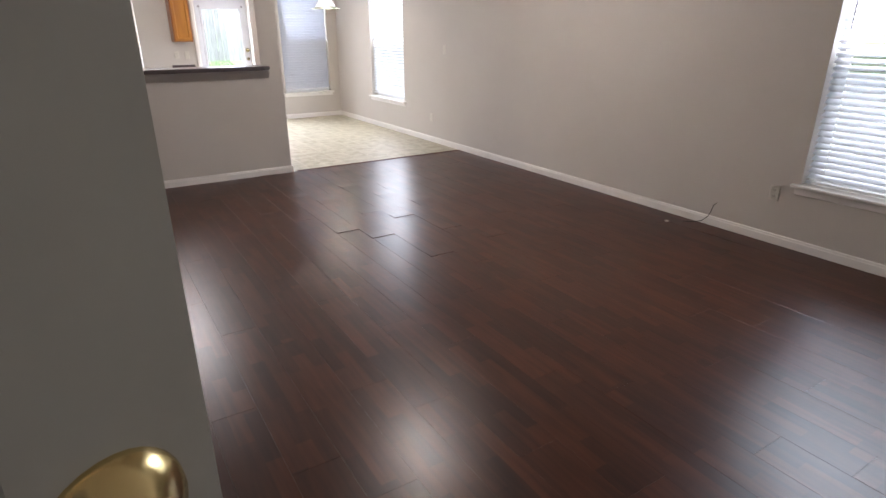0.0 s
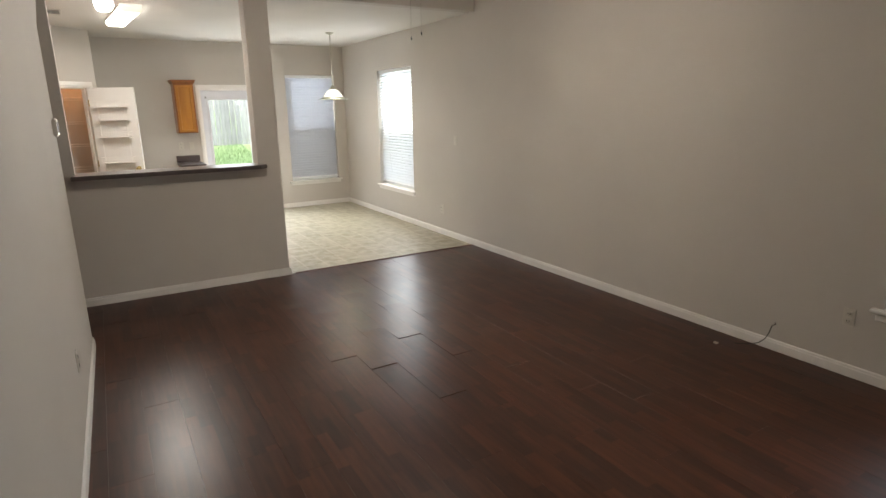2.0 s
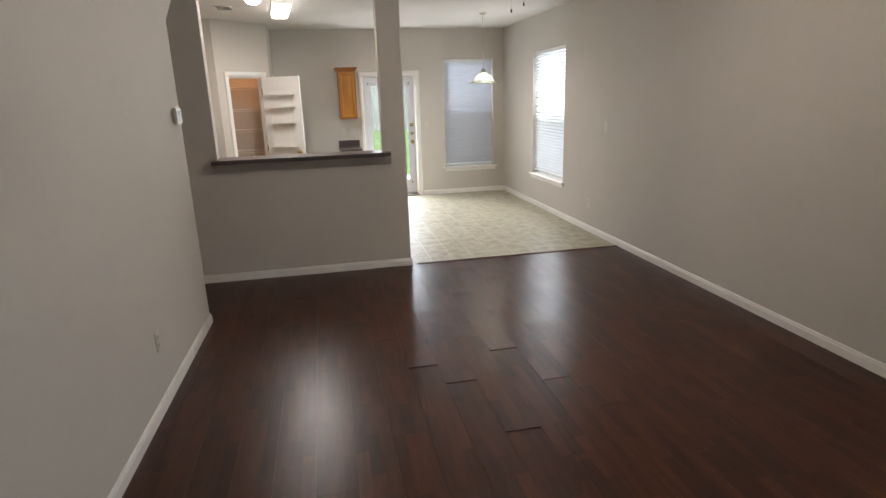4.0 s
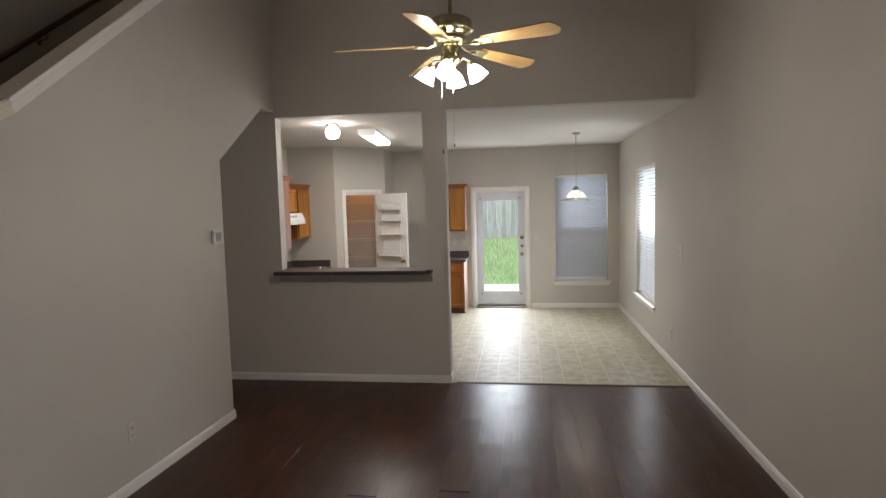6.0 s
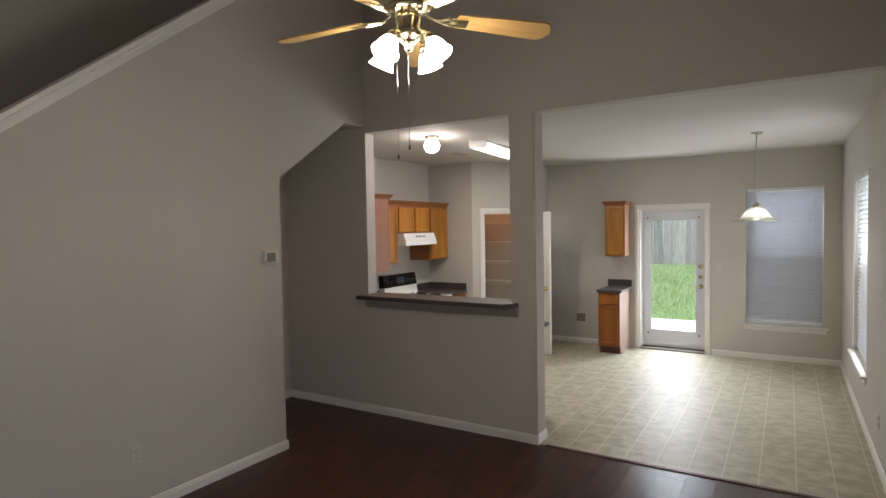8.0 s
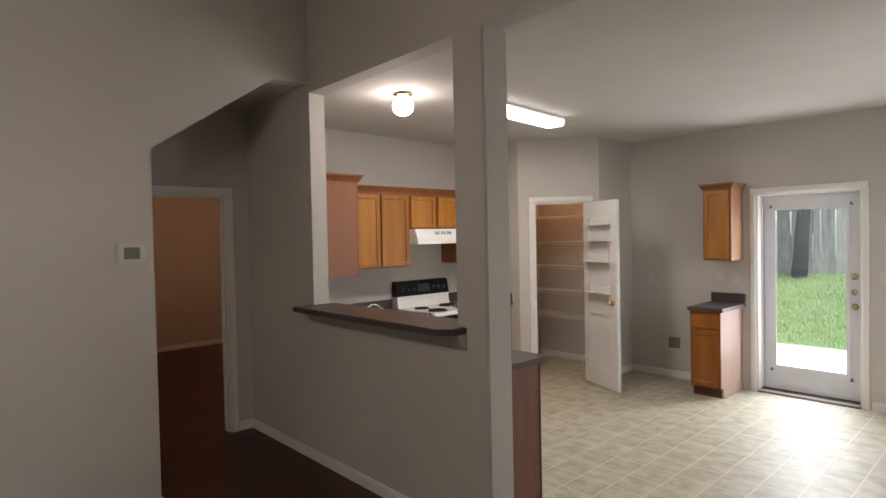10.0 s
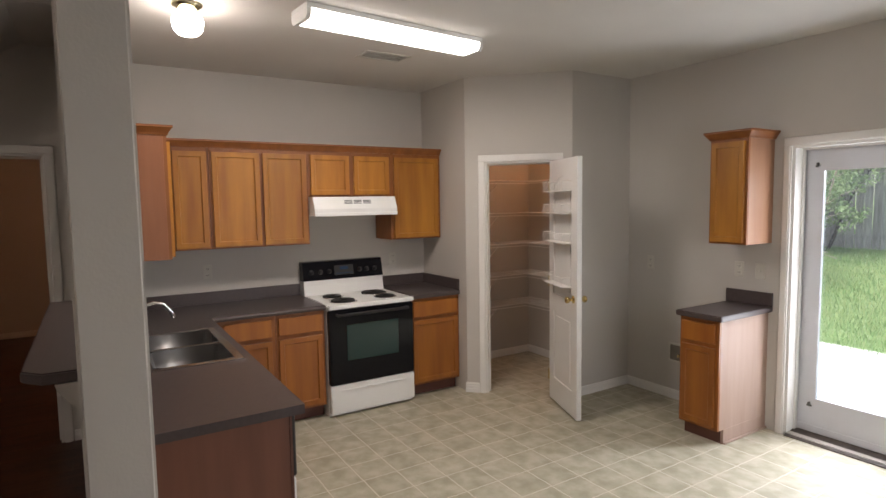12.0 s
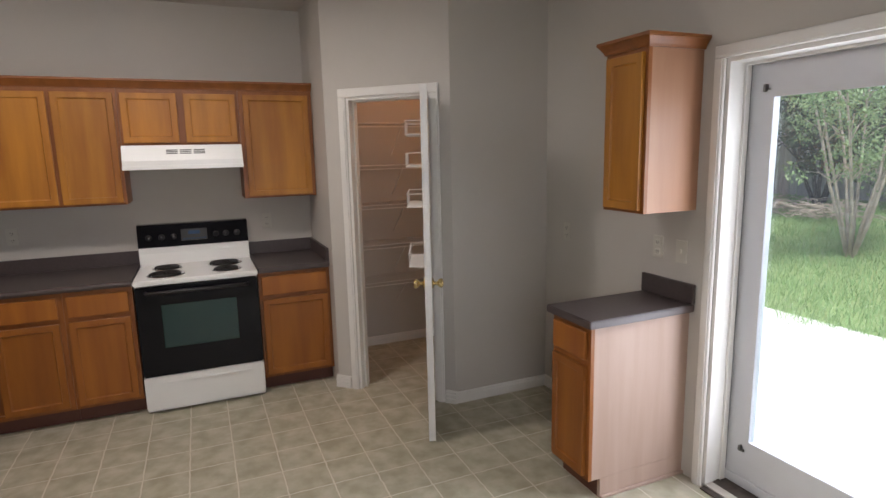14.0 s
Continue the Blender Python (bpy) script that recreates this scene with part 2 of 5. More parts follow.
def laminate_material():
    """Printed laminate: three rows of short staves in each plank, red-brown over near black, with a waxy sheen."""
    m = bpy.data.materials.new("mahogany_laminate")
    m.use_nodes = True
    n, l = m.node_tree.nodes, m.node_tree.links
    b = n["Principled BSDF"]
    tc, oi = n.new("ShaderNodeTexCoord"), n.new("ShaderNodeObjectInfo")
    sx = n.new("ShaderNodeSeparateXYZ")
    l.new(tc.outputs["Object"], sx.inputs[0])
    shift, yy, cb = n.new("ShaderNodeMath"), n.new("ShaderNodeMath"), n.new("ShaderNodeCombineXYZ")
    shift.operation = "MULTIPLY"
    shift.inputs[1].default_value = 61.0
    l.new(oi.outputs["Random"], shift.inputs[0])
    l.new(sx.outputs["Y"], yy.inputs[0]); l.new(shift.outputs[0], yy.inputs[1])
    l.new(yy.outputs[0], cb.inputs[0]); l.new(sx.outputs["X"], cb.inputs[1]); l.new(shift.outputs[0], cb.inputs[2])
    br = n.new("ShaderNodeTexBrick")
    br.offset, br.offset_frequency, br.squash = .43, 2, 1.0
    for k, v in (("Scale", 1.0), ("Brick Width", .34), ("Row Height", .0644), ("Mortar Size", .0), ("Bias", -.1)): br.inputs[k].default_value = v
    br.inputs["Color1"].default_value, br.inputs["Color2"].default_value = (.036, .0125, .0070, 1), (.072, .0236, .0116, 1)
    l.new(cb.outputs[0], br.inputs["Vector"])
    mp, gr = n.new("ShaderNodeMapping"), n.new("ShaderNodeTexNoise")
    mp.inputs["Scale"].default_value = (3.0, 34, 1)
    l.new(cb.outputs[0], mp.inputs[0]); l.new(mp.outputs[0], gr.inputs["Vector"])
    gr.inputs["Scale"].default_value, gr.inputs["Detail"].default_value, gr.inputs["Distortion"].default_value = 1.0, 2.5, .15
    rp = n.new("ShaderNodeValToRGB")
    rp.color_ramp.elements[0].color, rp.color_ramp.elements[1].color = (.76, .74, .74, 1), (1.20, 1.16, 1.12, 1)
    rp.color_ramp.elements[0].position, rp.color_ramp.elements[1].position = .32, .68
    l.new(gr.outputs["Fac"], rp.inputs[0])
    mul = n.new("ShaderNodeMix"); mul.data_type, mul.blend_type = "RGBA", "MULTIPLY"
    mul.inputs["Factor"].default_value = 1
    l.new(br.outputs["Color"], mul.inputs["A"]); l.new(rp.outputs[0], mul.inputs["B"])
    l.new(mul.outputs["Result"], b.inputs["Base Color"])
    world, wear, mr = n.new("ShaderNodeNewGeometry"), n.new("ShaderNodeTexNoise"), n.new("ShaderNodeMapRange")
    wear.inputs["Scale"].default_value, wear.inputs["Detail"].default_value = 2.2, 6
    l.new(world.outputs["Position"], wear.inputs["Vector"])
    mr.inputs["From Min"].default_value, mr.inputs["From Max"].default_value = .3, .7
    mr.inputs["To Min"].default_value, mr.inputs["To Max"].default_value = .28, .33
    l.new(wear.outputs["Fac"], mr.inputs[0]); l.new(mr.outputs[0], b.inputs["Roughness"])
    b.inputs["Specular IOR Level"].default_value = .27
    wave, b1, b2 = n.new("ShaderNodeTexNoise"), n.new("ShaderNodeBump"), n.new("ShaderNodeBump")
    wave.inputs["Scale"].default_value, wave.inputs["Detail"].default_value = 6, 1
    l.new(world.outputs["Position"], wave.inputs["Vector"])
    b1.inputs["Strength"].default_value, b1.inputs["Distance"].default_value = 1.0, .0007
    l.new(wave.outputs["Fac"], b1.inputs["Height"])
    b2.inputs["Strength"].default_value, b2.inputs["Distance"].default_value = .35, .0004
    l.new(gr.outputs["Fac"], b2.inputs["Height"])
    l.new(b1.outputs[0], b2.inputs["Normal"]); l.new(b2.outputs[0], b.inputs["Normal"])
    return m


M["plank"] = laminate_material()


def vinyl_floor_material():
    """Sheet vinyl printed with 9 inch stone squares and pale joints."""
    m = bpy.data.materials.new("sheet_vinyl")
    m.use_nodes = True
    n, l = m.node_tree.nodes, m.node_tree.links
    b = n["Principled BSDF"]
    tc, mp = n.new("ShaderNodeTexCoord"), n.new("ShaderNodeMapping")
    mp.inputs["Location"].default_value = (.0, .05, 0)
    l.new(tc.outputs["Object"], mp.inputs[0])
    br = n.new("ShaderNodeTexBrick")
    br.offset, br.squash = 0.0, 1.0
    br.inputs["Scale"].default_value = 1.0
    br.inputs["Brick Width"].default_value = .229
    br.inputs["Row Height"].default_value = .229
    br.inputs["Mortar Size"].default_value = .0065
    br.inputs["Mortar Smooth"].default_value = .6
    br.inputs["Color1"].default_value = (.92, .915, .90, 1)
    br.inputs["Color2"].default_value = (1, 1, 1, 1)
    wob, ws, wa = n.new("ShaderNodeTexNoise"), n.new("ShaderNodeVectorMath"), n.new("ShaderNodeVectorMath")
    wob.inputs["Scale"].default_value = 22
    l.new(tc.outputs["Object"], wob.inputs["Vector"])
    ws.operation = "SCALE"
    ws.inputs["Scale"].default_value = .012
    l.new(wob.outputs["Color"], ws.inputs[0])
    l.new(mp.outputs[0], wa.inputs[0]); l.new(ws.outputs[0], wa.inputs[1])
    l.new(wa.outputs[0], br.inputs["Vector"])
    no = n.new("ShaderNodeTexNoise")
    no.inputs["Scale"].default_value, no.inputs["Detail"].default_value = 9, 8
    l.new(tc.outputs["Object"], no.inputs["Vector"])
    rp = n.new("ShaderNodeValToRGB")
    rp.color_ramp.elements[0].color, rp.color_ramp.elements[1].color = (.345, .317, .222, 1), (.482, .450, .350, 1)
    rp.color_ramp.elements[0].position, rp.color_ramp.elements[1].position = .35, .65
    l.new(no.outputs["Fac"], rp.inputs[0])
    mul = n.new("ShaderNodeMix"); mul.data_type, mul.blend_type = "RGBA", "MULTIPLY"
    mul.inputs["Factor"].default_value = 1
    l.new(rp.outputs[0], mul.inputs["A"]); l.new(br.outputs["Color"], mul.inputs["B"])
    mix = n.new("ShaderNodeMix"); mix.data_type = "RGBA"
    l.new(br.outputs["Fac"], mix.inputs["Factor"])
    l.new(mul.outputs["Result"], mix.inputs["A"]); mix.inputs["B"].default_value = (.58, .535, .425, 1)
    l.new(mix.outputs["Result"], b.inputs["Base Color"])
    b.inputs["Roughness"].default_value = .48
    b.inputs["Specular IOR Level"].default_value = .4
    bp = n.new("ShaderNodeBump"); bp.inputs["Strength"].default_value = .25; bp.inputs["Distance"].default_value = .002
    bp.invert = True
    l.new(br.outputs["Fac"], bp.inputs["Height"]); l.new(bp.outputs[0], b.inputs["Normal"])
    return m


M["vinyl"] = vinyl_floor_material()


# ---- mesh helpers ----
def cube(bm, x0, x1, y0, y1, z0, z1, m=None):
    vs = [bm.verts.new((x, y, z)) for x in (x0, x1) for y in (y0, y1) for z in (z0, z1)]
    if m is not None:
        for v in vs: v.co = m @ v.co
    for f in ((0, 1, 3, 2), (4, 6, 7, 5), (0, 4, 5, 1), (2, 3, 7, 6), (0, 2, 6, 4), (1, 5, 7, 3)):
        bm.faces.new([vs[i] for i in f])
    return vs


def boxed(x0, x1, y0, y1, z0, z1, bevel=0.0, seg=1):
    bm = bmesh.new()
    cube(bm, x0, x1, y0, y1, z0, z1)
    if bevel: bmesh.ops.bevel(bm, geom=bm.edges[:], offset=bevel, segments=seg, affect="EDGES")
    return bm


def part(name, bm, mat, parent=None, label="", smooth=False, kind="", at=None):
    me = bpy.data.meshes.new(name)
    bmesh.ops.recalc_face_normals(bm, faces=bm.faces[:])
    bm.to_mesh(me)
    bm.free()
    me.materials.append(M[mat] if isinstance(mat, str) else mat)
    if smooth:
        for p in me.polygons: p.use_smooth = True
    ob = new(name, me)
    if parent: ob.parent = parent
    if at is not None: ob.matrix_basis = at
    if label: ob["label"] = label
    if kind: ob["kind"] = kind
    return ob


def shared(name, me, parent, m):
    ob = new(name, me)
    ob.parent = parent
    ob.matrix_basis = m
    return ob


def empty(name, m, label, category, group="", kind=""):
    ob = new(name)
    ob.empty_display_size = .05
    ob.matrix_basis = m
    return tagged(ob, label, category, group, kind)


def lathe(bm, profile, seg=24, m=None):
    rings = []
    for r, z in profile:
        ring = []
        for k in range(seg):
            a = 2 * math.pi * k / seg
            co = Vector((r * math.cos(a), r * math.sin(a), z))
            ring.append(bm.verts.new(m @ co if m is not None else co))
        rings.append(ring)
    for a, b in zip(rings, rings[1:]):
        for k in range(seg):
            bm.faces.new((a[k], a[(k + 1) % seg], b[(k + 1) % seg], b[k]))
    for ring, flip in ((rings[0], True), (rings[-1], False)):
        if flip: ring = ring[::-1]
        bm.faces.new(ring)
    return bm


def tube(bm, pts, r, seg=8):
    pts = [Vector(p) for p in pts]
    rings = []
    for i, p in enumerate(pts):
        d = (pts[min(i + 1, len(pts) - 1)] - pts[max(i - 1, 0)]).normalized()
        u = d.orthogonal().normalized() if not rings else (pu - d * pu.dot(d)).normalized()
        pu = u
        v = d.cross(u)
        rr = r[i] if isinstance(r, (list, tuple)) else r
        rings.append([bm.verts.new(p + u * rr * math.cos(2 * math.pi * k / seg) + v * rr * math.sin(2 * math.pi * k / seg)) for k in range(seg)])
    for a, b in zip(rings, rings[1:]):
        for k in range(seg):
            bm.faces.new((a[k], a[(k + 1) % seg], b[(k + 1) % seg], b[k]))
    bm.faces.new(rings[0][::-1]); bm.faces.new(rings[-1])
    return bm


def prism(bm, outline, axis, a, b):
    """A flat outline pushed from a to b along an axis; the outline lies in the other two."""
    def co(u, v, w):
        return {"x": (w, u, v), "y": (u, w, v), "z": (u, v, w)}[axis]
    lo = [bm.verts.new(co(u, v, a)) for u, v in outline]
    hi = [bm.verts.new(co(u, v, b)) for u, v in outline]
    n = len(outline)
    bm.faces.new(lo); bm.faces.new(hi[::-1])
    for k in range(n):
        bm.faces.new((lo[k], lo[(k + 1) % n], hi[(k + 1) % n], hi[k]))
    return bm


def wall_grid(bm, u0, u1, z0, z1, holes, put):
    """Boxes that fill a wall round its holes. put(u0, u1, z0, z1) adds one."""
    cuts = sorted({u0, u1, *[h[0] for h in holes], *[h[1] for h in holes]})
    for a, b in zip(cuts, cuts[1:]):
        spans = sorted((h[2], h[3]) for h in holes if h[0] <= a + 1e-6 and h[1] >= b - 1e-6)
        z = z0
        for s, e in spans:
            if s > z + 1e-6: put(a, b, z, s)
            z = e
        if z < z1 - 1e-6: put(a, b, z, z1)


def wall_x(name, x0, x1, y0, y1, z0, z1, holes=(), mat="wall"):
    bm = bmesh.new()
    wall_grid(bm, y0, y1, z0, z1, holes, lambda a, b, c, d: cube(bm, x0, x1, a, b, c, d))
    return part(name, bm, mat, kind="structure")


def wall_y(name, y0, y1, x0, x1, z0, z1, holes=(), mat="wall"):
    bm = bmesh.new()
    wall_grid(bm, x0, x1, z0, z1, holes, lambda a, b, c, d: cube(bm, a, b, y0, y1, c, d))
    return part(name, bm, mat, kind="structure")


# ---- the plan ----
XR, YB, YH, YHB = 4.635, 10.545, 6.335, 6.465
XS, XSI, YS = .482, .365, 5.24
XK, ZC, ZL = -.61, 2.77, 5.3
YF = -.32
SLOPE = .78

# walls
wall_x("wall_east", XR, XR + .16, YF - .16, YB + .2, 0, ZL, [(7.93, 9.10, .475, 2.28), (.73, 1.93, .463, 2.28)])
wall_y("wall_north", YB, YB + .2, XK - .12, XR, 0, 3.0, [(2.185, 3.087, .02, 2.055), (3.575, 4.445, .443, 2.28)])
wall_x("wall_west_kitchen", XK - .12, XK, YHB, YB, 0, 3.0)
wall_x("wall_west_hall", XK - .12, XK, YF, YHB, 0, ZL, [(5.39, 6.14, 0, 2.08)])
wall_y("wall_south", YF - .16, YF, XK - .12, XR, 0, ZL, [(-.47, .55, 0, 2.06)])
# half wall, column and the upper wall in one plane
part("wall_pass", boxed(XK, .505, YH, YHB, 0, ZC), "wall", kind="structure")
part("half_wall", boxed(.505, 2.05, YH, YHB, 0, 1.145), "wall", kind="structure")
bm = boxed(2.05, 2.275, YH, 6.53, 0, ZC)
bmesh.ops.bevel(bm, geom=[e for e in bm.edges if abs(e.verts[0].co.z - e.verts[1].co.z) > 1 and e.verts[0].co.x > 2.1], offset=.012, segments=3, affect="EDGES")
part("column", bm, "wall", kind="structure")
part("wall_header", boxed(XK, XR, YH, YHB, ZC, ZL), "wall", kind="structure")

# wall beside the stairs, with its sloped top and the opening under the stairs
CAPY = 3.29
def zcap(y): return 1.33 + .59 * (y - 1.446) if y < CAPY else 2.395 + SLOPE * (y - CAPY)
bm = bmesh.new()
prism(bm, [(1.50, 0), (YS, 0), (YS, 2.26), (6.06, 2.83), (YH, 2.83), (YH, 4.2), (5.574, 4.2), (CAPY, zcap(CAPY)), (1.50, zcap(1.50))], "x", XSI, XS)
# the stair wall stands 1.3 degrees out of square
SKEW = Matrix.Translation((XS, YS, 0)) @ pose(0, 0, 0, 0, 0, -.85) @ Matrix.Translation((-XS, -YS, 0))
part("wall_stairs", bm, "wall", kind="structure", at=SKEW)
# sloped soffit under the flight and the wall below it
bm = bmesh.new()
prism(bm, [(YS, 2.26), (6.06, 2.83), (YH, 2.83), (YH, 2.95), (6.0, 2.95), (YS, 2.40)], "x", XK, XSI)
part("ceiling_under_stairs", bm, "wall", kind="structure")
wall_y("wall_under_stairs", YS - .1, YS, XK, XSI, 0, 2.265)
# pantry: two straight walls and a diagonal one with its doorway
P0, P1 = Vector((.14, 9.19, 0)), Vector((.785, 9.835, 0))
DG = Matrix.Translation(P0) @ pose(0, 0, 0, 0, 0, 45)
DL = (P1 - P0).length
wall_y("wall_pantry_south", 9.19, 9.30, XK, .14, 0, ZC)
wall_x("wall_pantry_east", .675, .785, 9.835, YB, 0, ZC)
bm = bmesh.new()
for a, b, c, d in ((0, .172, 0, ZC), (.782, DL, 0, ZC), (.172, .782, 2.045, ZC)): cube(bm, a, b, 0, .11, c, d, DG)
part("wall_pantry_diagonal", bm, "wall", kind="structure")

# floors and ceilings
part("subfloor", boxed(XK - 4.6, XR + .16, YF - 1.6, YB + .2, -.15, -.012), "rug", kind="structure")
part("ceiling_kitchen", boxed(XK, XR, YHB, YB, ZC, ZC + .12), "ceiling", kind="structure")
part("ceiling_living", boxed(XK - .12, XR + .16, YF - .16, YHB, ZL, ZL + .12), "ceiling", kind="structure")
kf = part("floor_kitchen", boxed(XK, XR, YHB - .11, YB, -.012, .001), "vinyl", kind="structure")
part("floor_bedroom", boxed(XK - 4.6, XK - .0, 3.6, 8.4, -.012, .002), "plank", kind="structure")

# the room behind the hall door
for q in ((XK - 4.5, XK - 4.38, 3.5, 8.4), (XK - 4.38, XK - .12, 3.5, 3.62), (XK - 4.38, XK - .12, 8.28, 8.4)):
    part("wall_bedroom", boxed(*q, 0, ZC), "wall", kind="structure")
part("ceiling_bedroom", boxed(XK - 4.5, XK - .12, 3.5, 8.4, ZC, ZC + .1), "ceiling", kind="structure")
part("porch_floor", boxed(-1.2, 1.6, YF - 2.2, YF - .16, -.06, -.01), "concrete", kind="structure")


# baseboards: a board with a stepped top, run along a wall
def baseboard(name, a, b, skew=Matrix()):
    a, b = Vector(a), Vector(b)
    d = (b - a)
    ang = math.atan2(d.y, d.x)
    L = d.length
    bm = bmesh.new()
    prism(bm, [(0, 0), (-.014, 0), (-.014, .056), (-.010, .063), (-.010, .072), (-.004, .079), (0, .079)], "x", 0, L)
    part(name, bm, "trim", kind="structure", at=skew @ Matrix.Translation((a.x, a.y, 0)) @ Matrix.Rotation(ang, 4, "Z"))


# the body of a run lies to the right of the way from a to b
for a, b in (((XR, YB), (XR, YF)), ((3.16, YB), (XR, YB)), ((.785, YB), (1.78, YB)), ((.785, 9.835), (.785, YB)),
             ((XK, YH), (2.275 + .014, YH)), ((2.275, YH), (2.275, 6.53)), ((XS, YS), (XSI, YS)),
             ((XK, 6.205), (XK, YH)), ((.675, YB), (.675, 9.84)), ((XK, 9.3), (XK, YB)), ((XK, YB), (.675, YB)), ((.14, 9.30), (XK, 9.30)),
             ((XK - 4.38, 3.62), (XK - 4.38, 8.28)), ((XK - 4.38, 8.28), (XK - .12, 8.28)), ((XR, YF), (.62, YF))):
    baseboard("baseboard", (*a, 0), (*b, 0))
baseboard("baseboard", (XS, 1.50, 0), (XS, YS + .014, 0), SKEW)
baseboard("baseboard", (XSI, 1.50, 0), (XS + .014, 1.50, 0), SKEW)
bm = bmesh.new()
for s0, s1 in ((-.012, .110), (.844, DL + .01)):
    for d, z0, z1 in ((.020, 0, .034), (.013, .034, .041), (.018, .041, .062), (.012, .062, .068), (.014, .068, .080), (.006, .080, .088)):
        cube(bm, s0, s1, -d, 0, z0, z1, DG)
part("baseboard", bm, "trim", kind="structure")


def casing(name, w, h, m, mat="trim", t=.016, cw=.056):
    """Door casing round an opening w wide and h high; local x along the wall, front to -y."""
    root = empty(name, m, "white painted door casing round the opening", "door casing", kind="structure")
    for nm, o in (("side_casing", (-cw, 0, 0, h)), ("side_casing", (w, w + cw, 0, h)), ("head_casing", (-cw, w + cw, h, h + cw))):
        bm = boxed(o[0], o[1], -t, 0, o[2], o[3], .004)
        inner = (o[0] + .012, o[1] - .012) if nm == "side_casing" else (o[0] + .012, o[1] - .012)
        cube(bm, inner[0], inner[1], -t - .005, -t, o[2] + (.012 if nm == "head_casing" else 0), o[3] - (.012 if nm == "head_casing" else 0))
        part(nm, bm, mat, root)
    return root


def jambs(name, w, h, depth, m, mat="trim", t=.018):
    bm = bmesh.new()
    cube(bm, 0, t, 0, depth, 0, h - t); cube(bm, w - t, w, 0, depth, 0, h - t); cube(bm, 0, w, 0, depth, h - t, h)
    cube(bm, t, t + .012, depth * .45, depth * .45 + .03, 0, h - t - .012)
    cube(bm, w - t - .012, w - t, depth * .45, depth * .45 + .03, 0, h - t - .012)
    cube(bm, t, w - t, depth * .45, depth * .45 + .03, h - t - .012, h - t)
    return part(name, bm, mat, kind="structure", at=m)


def knob_pair(parent, x, z, y0, y1, mat="brass", sub="door_knob"):
    for y, s in ((y0, -1), (y1, 1)):
        bm = lathe(bmesh.new(), [(.030, 0), (.032, .004), (.026, .009), (.011, .012), (.010, .030), (.018, .036), (.026, .046), (.027, .056), (.021, .064), (.008, .067)],
                   20, Matrix.Translation((x, y, z)) @ Matrix.Rotation(radians(90 if s < 0 else -90), 4, "X"))
        part(sub, bm, mat, parent, "polished brass knob", smooth=True)


def panel_door(name, w, h, m, label, mat="door_white", knob_x=None, t=.035, arch=True, knob_z=.93):
    """A moulded door of two tall panels over two shorter ones; hinge at local x 0, faces at y 0 and t."""
    root = empty(name, m, label, "door")
    part("leaf", boxed(0, w, .004, t - .004, 0, h, .002), mat, root)
    for y, out in ((.004, -.004), (t - .004, t)):
        bm = bmesh.new()
        st, gap = .095, .0
        xs = [(0, st), (w - st, w)]
        for a, b in xs: cube(bm, a, b, min(y, out), max(y, out), 0, h)
        for a, b in ((0, .20), (.78, .92), (h - .12, h)): cube(bm, st, w - st, min(y, out), max(y, out), a, b)
        if arch:
            n = 12
            cx, rw = w / 2, (w - 2 * st) / 2
            low = h - .22
            pts = [(st, h - .119), (w - st, h - .119)] + [(cx + rw * math.cos(math.pi * k / n), low + .085 * math.sin(math.pi * k / n) ** 1.5) for k in range(n + 1)]
            prism(bm, pts, "y", min(y, out), max(y, out))
        part("rail_face", bm, mat, root)
        bm = bmesh.new()
        for a, b in ((.245, .735), (.965, h - .27)):
            cube(bm, st + .045, w - st - .045, min(y, y + (out - y) * .8), max(y, y + (out - y) * .8), a, b)
        part("raised_panel", bm, mat, root)
    if knob_x is not None: knob_pair(root, knob_x, knob_z, -.004, t)
    for z in (.2, h / 2, h - .2):
        part("hinge", lathe(bmesh.new(), [(.006, z - .045), (.007, z - .045), (.007, z + .045), (.006, z + .045)], 8, Matrix.Translation((-.004, -.006, 0))), "brass", root)
    return root


# ---- pantry door and shelves ----
casing("door_1_casing", .61, 2.045, DG @ Matrix.Translation((.172, 0, 0)))
jambs("door_1_jamb", .61, 2.045, .11, DG @ Matrix.Translation((.172, 0, 0)))
hinge = DG @ Vector((.172 + .61 - .02, -.010, 0))
leaf_dir = math.atan2(9.505 - hinge.y, 1.225 - hinge.x)
pd = panel_door("pantry_door", .575, 2.015, Matrix.Translation((hinge.x, hinge.y, .014)) @ Matrix.Rotation(leaf_dir, 4, "Z") @ Matrix.Translation((0, -.035, 0)),
                "white moulded pantry door standing open, with racks inside", knob_x=.51)


def wire_rack(z, w, parent_m):
    root = empty("door_rack", parent_m @ Matrix.Translation((0, 0, z)), "white wire rack on the open pantry door", "rack", "racks on the pantry door")
    bm = bmesh.new()
    d = .085
    for zz in (0, .075):
        tube(bm, [(.0, 0, zz), (.0, -d, zz), (w, -d, zz), (w, 0, zz)], .0028, 6)
    part("rail", bm, "wire", root)
    bm = bmesh.new()
    n = 12
    for k in range(n + 1):
        x = w * k / n
        tube(bm, [(x, 0, 0), (x, -d, 0), (x, -d, .075)], .0016, 5)
    part("wire", bm, "wire", root)
    part("tray", boxed(.002, w - .002, -d + .002, -.002, -.002, .004), "wire", root)
    return root


for z in (.97, 1.31, 1.535, 1.71):
    wire_rack(z + .05, .40, pd.matrix_basis @ Matrix.Translation((.085, -.006, 0)))


